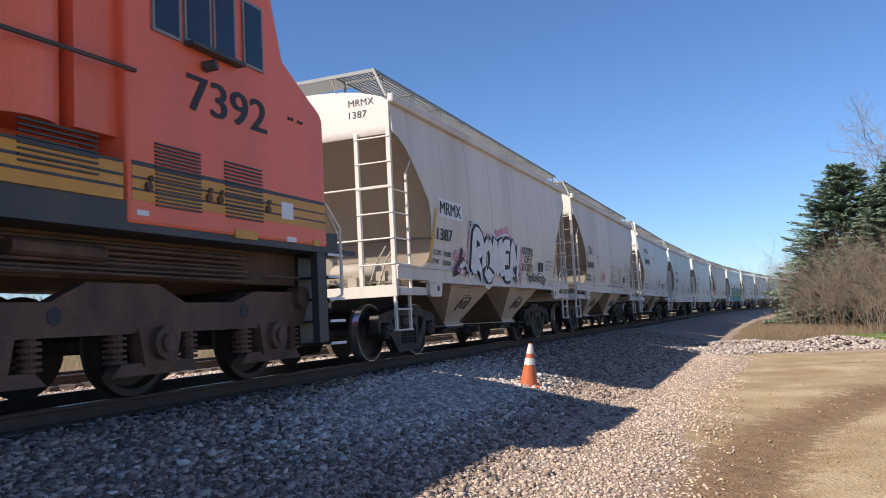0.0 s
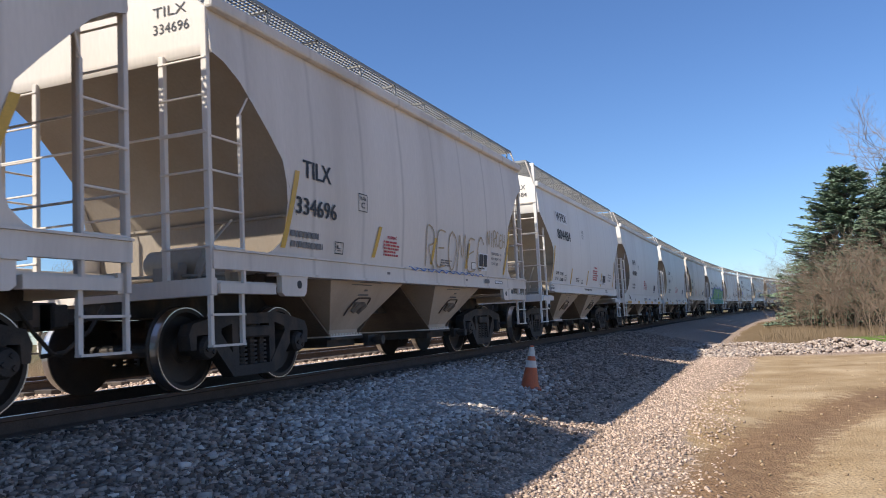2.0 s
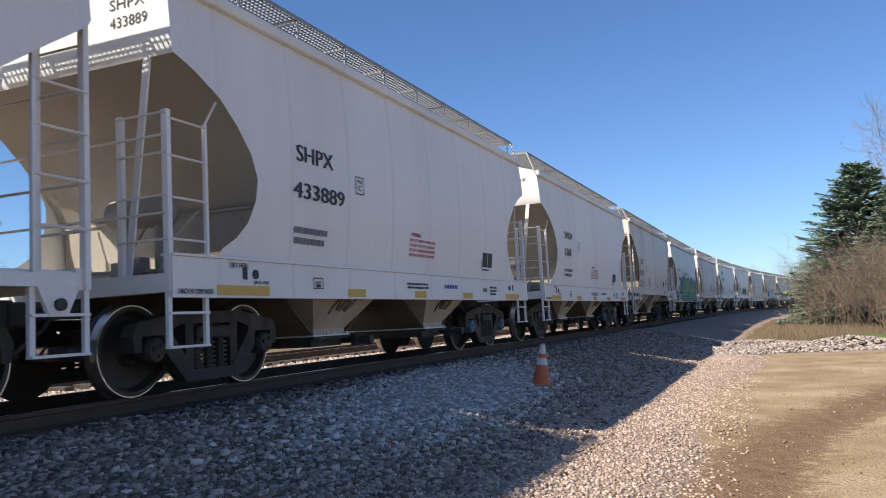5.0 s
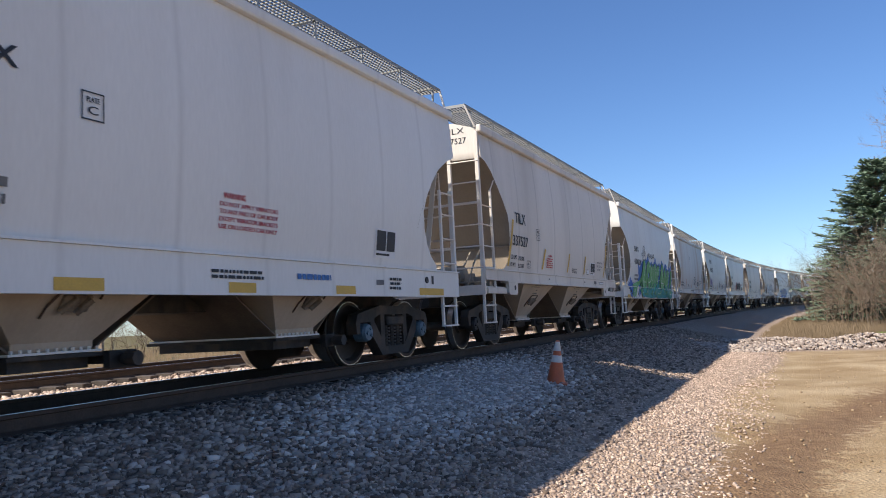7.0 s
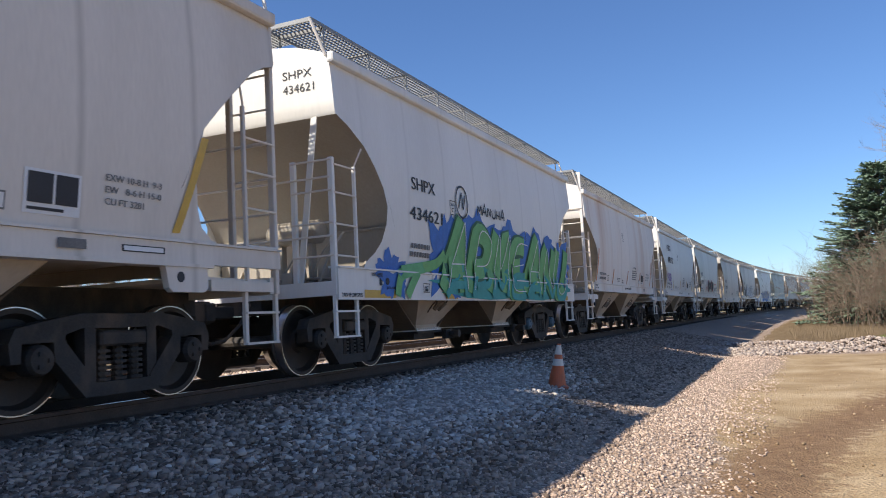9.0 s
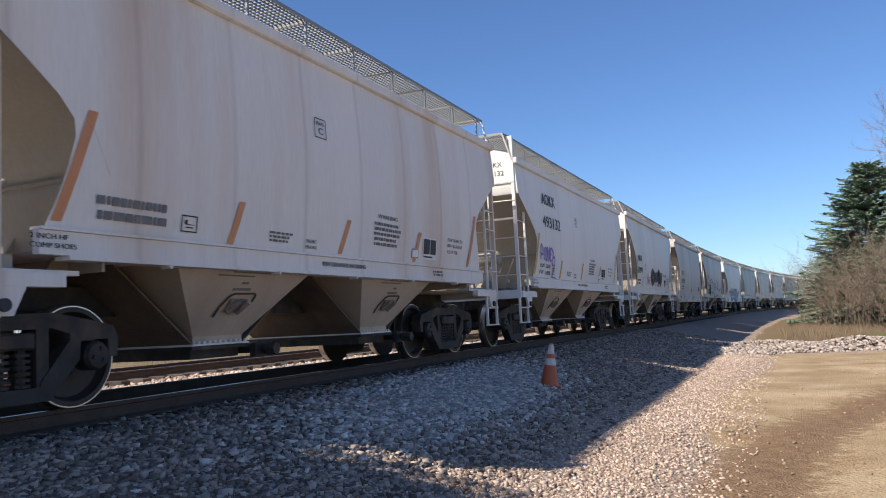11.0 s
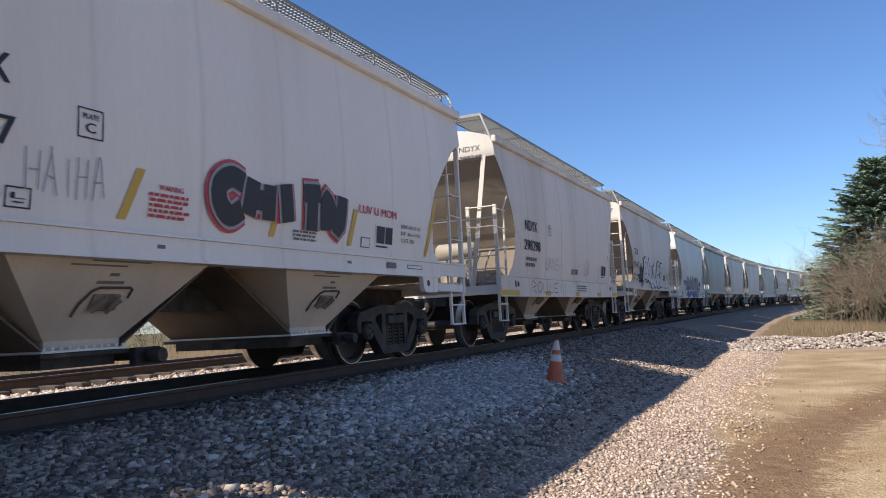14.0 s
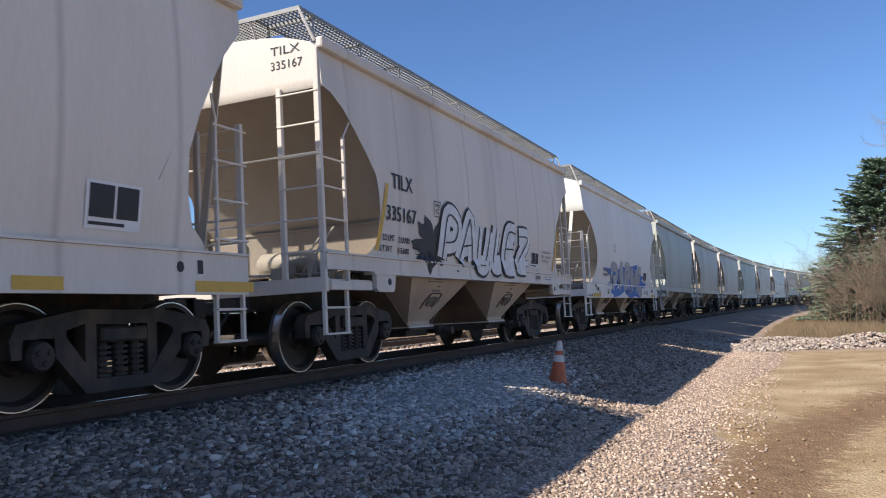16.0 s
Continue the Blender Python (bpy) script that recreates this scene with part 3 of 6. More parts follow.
def bogie(parent, c):
    for sx in (1, -1):
        bm = bmesh.new()
        x0, x1 = sx * 0.93, sx * 1.09
        for s in (1, -1):
            plate(bm, [(c + s * y, z) for y, z in ((0, 0.70), (0, 0.83), (0.45, 0.84), (0.8, 0.78), (1.1, 0.72), (1.16, 0.6), (1.14, 0.44), (1.05, 0.44), (1.04, 0.6), (0.74, 0.6), (0.73, 0.44), (0.66, 0.44), (0.62, 0.66), (0.45, 0.71))], x0, x1)
            plate(bm, [(c + s * y, z) for y, z in ((0.73, 0.44), (0.73, 0.6), (0.64, 0.62), (0.33, 0.26), (0.33, 0.11), (0.42, 0.11))], x0, x1)
            plate(bm, [(c + s * y, z) for y, z in ((0.3, 0.2), (0.42, 0.2), (0.42, 0.74), (0.3, 0.74))], x0 + sx * 0.02, x1 - sx * 0.01)
        plate(bm, [(c - 0.36, 0.11), (c + 0.36, 0.11), (c + 0.36, 0.23), (c - 0.36, 0.23)], x0, x1)
        frame_ob = part("side_frame", bm, steel_black, parent, "cast steel bogie side frame, grimy black")
        bm = bmesh.new()
        for y in (-0.19, 0.0, 0.19):
            for k in range(6):
                rod(bm, (sx * 1.01, c + y, 0.235 + 0.05 * k), (sx * 1.01, c + y, 0.262 + 0.05 * k), 0.085, 10)
            rod(bm, (sx * 1.01, c + y, 0.23), (sx * 1.01, c + y, 0.54), 0.05, 8)
        part("spring", bm, steel_black, frame_ob)
        bm = bmesh.new()
        box(bm, sx * 0.85, sx * 1.12, c - 0.27, c + 0.27, 0.54, 0.68)
        bevelled(bm, 0.02)
        part("bolster_end", bm, steel_black, frame_ob)
    bm = bmesh.new()
    box(bm, -0.95, 0.95, c - 0.2, c + 0.2, 0.5, 0.72)
    box(bm, -0.3, 0.3, c - 0.3, c + 0.3, 0.7, 0.86)
    for s in (1, -1):
        box(bm, -0.7, 0.7, c + s * 0.36, c + s * 0.46, 0.36, 0.5)
        for sx in (1, -1):
            box(bm, sx * 0.66, sx * 0.8, c + s * 0.36, c + s * 0.43, 0.3, 0.62)
    part("bolster", bm, steel_black, parent)


def coupler(parent, sy):
    bm = bmesh.new()
    box(bm, -0.08, 0.08, sy * 5.6, sy * 6.15, 0.78, 0.94)
    box(bm, -0.15, 0.13, sy * 6.1, sy * 6.34, 0.72, 1.0)
    box(bm, 0.02, 0.16, sy * 6.25, sy * 6.45, 0.74, 0.98)
    bevelled(bm, 0.02)
    ob = part("coupler", bm, steel_black, parent)
    bm = bmesh.new()
    pts = [(0.35, 5.65, 0.95), (0.36, 5.85, 0.7), (0.3, 6.1, 0.5), (0.2, 6.3, 0.47)]
    for a, b in zip(pts, pts[1:]):
        rod(bm, (a[0], sy * a[1], a[2]), (b[0], sy * b[1], b[2]), 0.022, 8)
    part("air_hose", bm, steel_black, ob, "black rubber air hose")


def hopper_car(paint_key, deep, short=0):
    """deep: with a deep side sill plate and low end ladders; short: with the ends drawn in."""
    paint = PAINT[paint_key]
    car = new("hopper_car")
    build = build_of((paint_key, deep, short) if short else (paint_key, deep))
    bogie_at, shift, _, chord, _ = BUILDS[build]
    shell(car, paint, build)
    for sx in (1, -1):
        bm = bmesh.new()
        box(bm, sx * 1.5, sx * 1.615, -5.62, 5.62, *chord)
        bevelled(bm, 0.03, 2)
        part("top_chord", bm, paint, car)
        bm = bmesh.new()
        if deep:
            box(bm, sx * 1.50, sx * 1.56, -5.62, 5.62, 0.945, 1.34)
        else:
            end = 5.62 if build == "plain" else 4.76
            box(bm, sx * 1.49, sx * 1.56, -end, end, 1.27, 1.46)
        sill = part("side_sill", bm, paint, car)
        if deep:
            bm = bmesh.new()
            box(bm, sx * 1.42, sx * 1.585, -5.62, 5.62, 1.342, 1.365)
            part("sill_ledge", bm, paint, sill)
        else:
            bm = bmesh.new()
            box(bm, sx * 1.42, sx * 1.59, -4.5, 4.5, 1.235, 1.268)
            part("sill_flange", bm, paint, sill)
            for i in range(5 if build == "straight" else 0):
                bm = bmesh.new()
                rod(bm, (sx * 1.5, -3.4 + 1.7 * i, 1.225), (sx * 1.61, -3.4 + 1.7 * i, 1.225), 0.022, 8)
                part("pin", bm, paint, sill)
            bm = bmesh.new()
            box(bm, sx * 1.46, sx * 1.585, -end, end, 1.462, 1.485)
            part("sill_ledge", bm, paint, sill)
        for s in (1, -1):
            bm = bmesh.new()
            if build == "plain":
                plate(bm, [(s * 3.85, 1.27), (s * 4.42, 1.27), (s * 4.42, 1.04), (s * 4.36, 1.0), (s * 3.95, 1.0), (s * 3.9, 1.04)], sx * 1.50, sx * 1.572)
                lug = part("jacking_plate", bm, paint, sill)
                hole = (s * 4.05, 1.14)
            elif deep:
                lug, hole = sill, (s * 4.35, 1.2)
                bm.free()
            else:
                c = 5.05 if s < 0 else 5.3
                plate(bm, [(s * (c - 0.2), 1.14), (s * (c + 0.2), 1.14), (s * (c + 0.2), 1.02), (s * (c + 0.09), 0.8), (s * (c - 0.09), 0.8), (s * (c - 0.2), 1.02)], sx * 1.50, sx * 1.54)
                lug = part("pull_lug", bm, paint, sill, "white steel towing lug")
                hole = (s * c, 0.88)
            bm = bmesh.new()
            rod(bm, (sx * 1.535, hole[0], hole[1]), (sx * 1.576, hole[0], hole[1]), 0.05, 12)
            part("jacking_hole", bm, ink, lug, "dark round hole")
    bm = bmesh.new()
    box(bm, -0.36, 0.36, -5.6, 5.6, 0.82, 1.12)
    part("centre_sill", bm, steel_black, car)
    for sy in (1, -1):
        bm = bmesh.new()
        box(bm, -1.5, 1.5, sy * 5.5, sy * 5.63, 1.0, 1.18)
        for sx in (1, -1):
            if not deep:
                box(bm, sx * 1.44, sx * 1.545, sy * 4.5, sy * 5.5, 1.02, 1.13)
        box(bm, -1.46, 1.46, sy * 4.3, sy * 5.5, 1.12, 1.16)
        part("end_platform", bm, paint, car)
        if deep:
            for sx in (1, -1):
                bm = bmesh.new()
                bar(bm, (sx * 0.95, sy * 5.55, 1.15), (sx * 1.35, sy * 5.58, 3.9), 0.02, 0.09)
                part("end_brace", bm, paint, car)
        coupler(car, sy)
    tank_z = 1.45 if build == "plain" else 1.95
    bm = bmesh.new()
    lathe(bm, [(0.02, -0.46), (0.12, -0.44), (0.17, -0.38), (0.17, 0.38), (0.12, 0.44), (0.02, 0.46)], 18, Matrix.Translation((0.35, -4.72, tank_z)) @ Matrix.Rotation(radians(90), 4, "Y"))
    part("air_tank", bm, DUSTY_SHADED, car, "round-ended brake air tank on the end platform", smooth=True)
    bm = bmesh.new()
    for x in (0.1, 0.6):
        box(bm, x - 0.03, x + 0.03, -4.78, -4.66, 1.16, tank_z - 0.12)
    for i in range(7):
        r = random.Random(i)
        x, y = r.uniform(0.4, 1.35), r.uniform(-5.35, -4.9)
        box(bm, x - 0.08, x + 0.08, y - 0.07, y + 0.07, 1.16, 1.16 + r.uniform(0.1, 0.32))
    rod(bm, (-0.3, -5.1, 1.3), (1.3, -5.1, 1.25), 0.018, 6)
    rod(bm, (0.2, -5.0, 1.2), (0.5, -4.75, tank_z - 0.08), 0.014, 6)
    for x, y in ((0.7, -4.95), (1.0, -5.2)):
        rod(bm, (x, y, 1.16), (x + 0.1, y + 0.12, 1.6), 0.016, 6)
        rod(bm, (x + 0.1, y + 0.12, 1.6), (x + 0.1, y + 0.5, 1.9), 0.016, 6)
    part("brake_valve", bm, DUSTY_SHADED, car)
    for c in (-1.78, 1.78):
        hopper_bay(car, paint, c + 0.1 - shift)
    # sheets added beside the bays; their dark colour stands for the shade there
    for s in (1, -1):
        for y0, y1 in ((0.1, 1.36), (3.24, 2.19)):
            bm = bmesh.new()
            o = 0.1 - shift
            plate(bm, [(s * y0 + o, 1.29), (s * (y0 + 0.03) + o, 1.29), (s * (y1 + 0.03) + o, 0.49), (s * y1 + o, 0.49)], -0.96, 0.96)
            part("slope_sheet", bm, SHADED_SLOPE, car, "sloping hopper sheet, grimy and coloured dark for shade")
    ladders(car, paint, deep, build == "straight")
    running_board(car, chord[1] - 0.05)
    for s in (1, -1):
        bogie(car, s * bogie_at)
        for a in (1, -1):
            wheelset(car, s * bogie_at + a * AXLE, (build == "deep" and s > 0) or (paint_key == "cream" and s < 0))
    # the body sits a little behind the middle of its bogies; short ones have their ends drawn in
    shared = set(RUNG.values())
    kept = ("wheel", "side_frame", "spring", "bolster", "coupler", "air_hose", "tread", "axle", "bearing")

    def settled(y):
        a = abs(y)
        if short and a > 4.3:
            y = math.copysign(4.3 + (a - 4.3) * (1 - 0.28 / 1.3), y)
        return y + shift
    for ob in car.children_recursive:
        if ob.name.startswith(kept):
            continue
        if ob.data in shared:
            ob.location.y = settled(ob.location.y)
        elif ob.name.startswith("bracket"):
            ob.location.y = settled(ob.location.y)
        elif ob.data:
            for v in ob.data.vertices:
                v.co.y = settled(v.co.y)
    return car


# ---------------------------------------------------------------- writing and paint on the cars
GLYPHS = {}


def glyph_mesh(words):
    """Flat lettering in the built-in font as plain verts and faces, scaled to 0..1 both ways."""
    if words not in GLYPHS:
        cu = bpy.data.curves.new("lettering", "FONT")
        cu.body, cu.resolution_u = words, 3
        ob = new("lettering", cu)
        me = bpy.data.meshes.new_from_object(ob.evaluated_get(bpy.context.evaluated_depsgraph_get()))
        v = np.array([w.co[:2] for w in me.vertices])
        lo, hi = v.min(0), v.max(0)
        GLYPHS[words] = ((v - lo) / (hi - lo), [tuple(p.vertices) for p in me.polygons])
        bpy.data.objects.remove(ob)
        bpy.data.curves.remove(cu)
        bpy.data.meshes.remove(me)
    return GLYPHS[words]


def flat(name, verts, faces, material, parent, label=""):
    me = bpy.data.meshes.new(name)
    me.from_pydata(verts, [], faces)
    ob = obj(name, me, parent, material, None, label)
    return ob


def on_side(y, z, lift, deep):
    x = max(1.585, side_x(z)) if 1.44 < z < 1.5 and not deep else side_x(z) if z > (1.36 if deep else 1.48) else 1.56
    return (x + lift, y, z)


def side_text(car, deep, words, y0, y1, z0, z1, material=None, lift=0.012):
    v, f = glyph_mesh(words)
    # three strikes side by side make the strokes bold
    d, n = 0.035 * (z1 - z0), len(v)
    verts = [on_side(y0 + a * (y1 - y0) + k * d, z0 + b * (z1 - z0), lift + 0.0006 * k, deep) for k in (-1, 0, 1) for a, b in v]
    flat("lettering", verts, [tuple(i + k * n for i in p) for k in range(3) for p in f], material or ink, car)


def side_patch(car, deep, name, y0, y1, z0, z1, material, lift=0.008, slant=0.0, label=""):
    n = 6
    verts, faces = [], []
    for k in range(n + 1):
        z = z0 + (z1 - z0) * k / n
        s = slant * (k / n - 0.5)
        verts += [on_side(y0 + s, z, lift, deep), on_side(y1 + s, z, lift, deep)]
    for k in range(n):
        faces.append((2 * k, 2 * k + 1, 2 * k + 3, 2 * k + 2))
    return flat(name, verts, faces, material, car, label)


def small_print(car, deep, y0, y1, z0, z1, lines, material, seed):
    """Writing too small to read: broken bars in lines."""
    r = random.Random(seed)
    verts, faces = [], []
    h = (z1 - z0) / (lines * 1.7)
    for k in range(lines):
        z = z1 - (k + 0.5) * (z1 - z0) / lines
        y = y0 + r.uniform(0, 0.03)
        end = y1 - r.uniform(0, 0.25) * (y1 - y0)
        while y < end:
            w = r.uniform(0.03, 0.12)
            b = len(verts)
            for yy, zz in ((y, z - h / 2), (min(y + w, end), z - h / 2), (min(y + w, end), z + h / 2), (y, z + h / 2)):
                verts.append(on_side(yy, zz, 0.011, deep))
            faces.append((b, b + 1, b + 2, b + 3))
            y += w + 0.02
    flat("small_print", verts, faces, material, car)


def strokes(car, deep, name, paths, width, material, lift, label=""):
    """Sprayed strokes: ribbons along paths of (y, z)."""
    for path in paths:
        verts, faces = [], []
        pts = [Vector(p) for p in path]
        fine = []
        for a, b, c, d in zip([pts[0]] + pts[:-2], pts[:-1], pts[1:], pts[2:] + [pts[-1]]):
            for k in range(5):
                t = k / 5
                fine.append(0.5 * (2 * b + (c - a) * t + (2 * a - 5 * b + 4 * c - d) * t * t + (3 * b - a - 3 * c + d) * t ** 3))
        fine.append(pts[-1])
        base = len(verts)
        for i, p in enumerate(fine):
            d = (fine[min(i + 1, len(fine) - 1)] - fine[max(i - 1, 0)])
            d = d.normalized() if d.length > 1e-6 else Vector((1, 0))
            n = Vector((-d.y, d.x)) * width * 0.5
            for q in (p + n, p - n):
                verts.append(on_side(q.x, max(0.95, q.y), lift + 0.0002 * i, deep))
        for i in range(len(fine) - 1):
            faces.append((base + 2 * i, base + 2 * i + 1, base + 2 * i + 3, base + 2 * i + 2))
        flat(name, verts, faces, material, car, label)


def blob(car, deep, y0, y1, z0, z1, material, lift, seed, label="", rough=0.16):
    """A sprayed cloud with an uneven outline."""
    r = random.Random(seed)
    cy, cz, n = (y0 + y1) / 2, (z0 + z1) / 2, 48
    ph = [r.uniform(0, 6) for _ in range(4)]
    rings = []
    verts = []
    for k in (0.0001, 0.35, 0.7, 1.0):
        for i in range(n):
            a = 2 * math.pi * i / n
            g = 1 + rough * (math.sin(5 * a + ph[0]) * 0.5 + math.sin(9 * a + ph[1]) * 0.5 + math.sin(17 * a + ph[2]) * 0.35)
            sq = 1 / max(abs(math.cos(a)) ** 3 + abs(math.sin(a)) ** 3, 0.2) ** (1 / 3)
            verts.append(on_side(cy + (y1 - y0) / 2 * k * g * sq * math.cos(a), max(0.95, cz + (z1 - z0) / 2 * k * g * sq * math.sin(a)), lift, deep))
    faces = [(j * n + i, j * n + (i + 1) % n, (j + 1) * n + (i + 1) % n, (j + 1) * n + i) for j in range(3) for i in range(n)]
    return flat("sprayed_cloud", verts, faces, material, car, label)


SPRAY = {k: mat("spray_" + k, c, 0.6, 0, 0.22, 5, 50, 0) for k, c in dict(white=(0.72, 0.72, 0.72), black=(0.03, 0.03, 0.035), red=(0.55, 0.08, 0.1), pink=(0.62, 0.3, 0.36), blue=(0.05, 0.16, 0.48), green=(0.16, 0.42, 0.15),
         teal=(0.05, 0.33, 0.3), dark_green=(0.04, 0.14, 0.08), purple=(0.27, 0.17, 0.5), grey=(0.36, 0.36, 0.38), tan=(0.45, 0.34, 0.2)).items()}


def placard(car, deep, y0, y1, z0, z1):
    side_patch(car, deep, "placard", y0, y1, z0, z1, decal_white, 0.008, label="white-framed black data placard")
    w, h = y1 - y0, z1 - z0
    for a, b in ((0.06, 0.49), (0.54, 0.94)):
        side_patch(car, deep, "placard_field", y0 + a * w, y0 + b * w, z0 + 0.24 * h, z1 - 0.07 * h, ink, 0.013)
    side_patch(car, deep, "placard_field", y0 + 0.06 * w, y1 - 0.3 * w, z0 + 0.08 * h, z0 + 0.15 * h, ink, 0.013)


def frame_box(car, deep, y0, y1, z0, z1, words):
    for a, b, c, d in ((y0, y1, z1 - 0.012, z1), (y0, y1, z0, z0 + 0.012), (y0, y0 + 0.012, z0, z1), (y1 - 0.012, y1, z0, z1)):
        side_patch(car, deep, "sign_border", a, b, c, d, ink, 0.01)
    side_text(car, deep, words[0], y0 + 0.05, y1 - 0.05, z1 - 0.09, z1 - 0.045)
    side_text(car, deep, words[1], (y0 + y1) / 2 - 0.05, (y0 + y1) / 2 + 0.05, z0 + 0.05, z1 - 0.12)


def end_text(car, style, words, z0, z1, x0=0.82, x1=1.27):
    v, f = glyph_mesh(words)
    flat("end_lettering", [(x0 + a * (x1 - x0), -5.606 + (0.42 if len(style) > 2 else BUILDS[build_of(style)][1]), z0 + b * (z1 - z0)) for a, b in v], f, ink, car)


def slanted_tape(car, deep, foot, top, material, w=0.1):
    """A strip of tape from its foot (y, z) to its top."""
    (ya, za), (yb, zb) = foot, top
    mid = (ya + yb) / 2
    side_patch(car, deep, "tape_strip", mid - w / 2, mid + w / 2, za, zb, material, 0.008, slant=yb - ya, label="upright strip of reflective tape")


# sprayed forms in a unit square, each a few strokes
FORMS = {
    "hook": [[(0.05, 0), (0.12, 1), (0.75, 0.96), (0.85, 0.66), (0.3, 0.48), (0.95, 0.0)]],
    "ring": [[(0.5, 1), (0.1, 0.75), (0.1, 0.25), (0.5, 0), (0.9, 0.3), (0.88, 0.75), (0.5, 0.98)]],
    "peaks": [[(0.0, 0), (0.12, 0.95), (0.45, 0.35), (0.8, 1), (0.95, 0)]],
    "fork": [[(0.9, 0.95), (0.15, 0.9), (0.08, 0.1), (0.95, 0.05)], [(0.1, 0.5), (0.75, 0.55)]],
    "slash": [[(0.05, 0), (0.12, 0.95), (0.8, 0.08), (0.95, 1)]],
    "bow": [[(0.1, 0), (0.15, 1), (0.85, 0.9), (0.8, 0.5), (0.2, 0.42)]],
    "tent": [[(0.0, 0), (0.45, 1), (0.6, 0.95), (0.95, 0)], [(0.2, 0.4), (0.8, 0.4)]],
    "cup": [[(0.08, 1), (0.12, 0.2), (0.5, 0.0), (0.85, 0.2), (0.92, 1)]],
    "leg": [[(0.3, 1), (0.25, 0.05), (0.9, 0.02)]],
    "bolt": [[(0.05, 0.95), (0.95, 0.9), (0.1, 0.1), (0.95, 0.03)]],
    "curl": [[(0.95, 0.85), (0.5, 1), (0.08, 0.7), (0.1, 0.25), (0.5, 0.02), (0.95, 0.2)]],
    "gate": [[(0.1, 0), (0.15, 1)], [(0.85, 0), (0.88, 1)], [(0.15, 0.5), (0.85, 0.52)]],
    "stem": [[(0.5, 0), (0.48, 0.98)]],
    "cross": [[(0.5, 0), (0.48, 0.9)], [(0.05, 0.92), (0.95, 0.95)]],
}


def sprayed(forms, y0, y1, z0, z1, seed, lean=0.0):
    """Paths of the named forms side by side, each a little out of true."""
    r = random.Random(seed)
    names = forms.split()
    w = (y1 - y0) / len(names)
    out = []
    for k, name in enumerate(names):
        lo, hi = z0 + r.uniform(0, 0.08) * (z1 - z0), z1 - r.uniform(0, 0.12) * (z1 - z0)
        for path in FORMS[name]:
            out.append([(y0 + w * (k + 0.08 + 0.84 * a) + lean * b + r.gauss(0, 0.012), lo + (hi - lo) * b + r.gauss(0, 0.012)) for a, b in path])
    return out


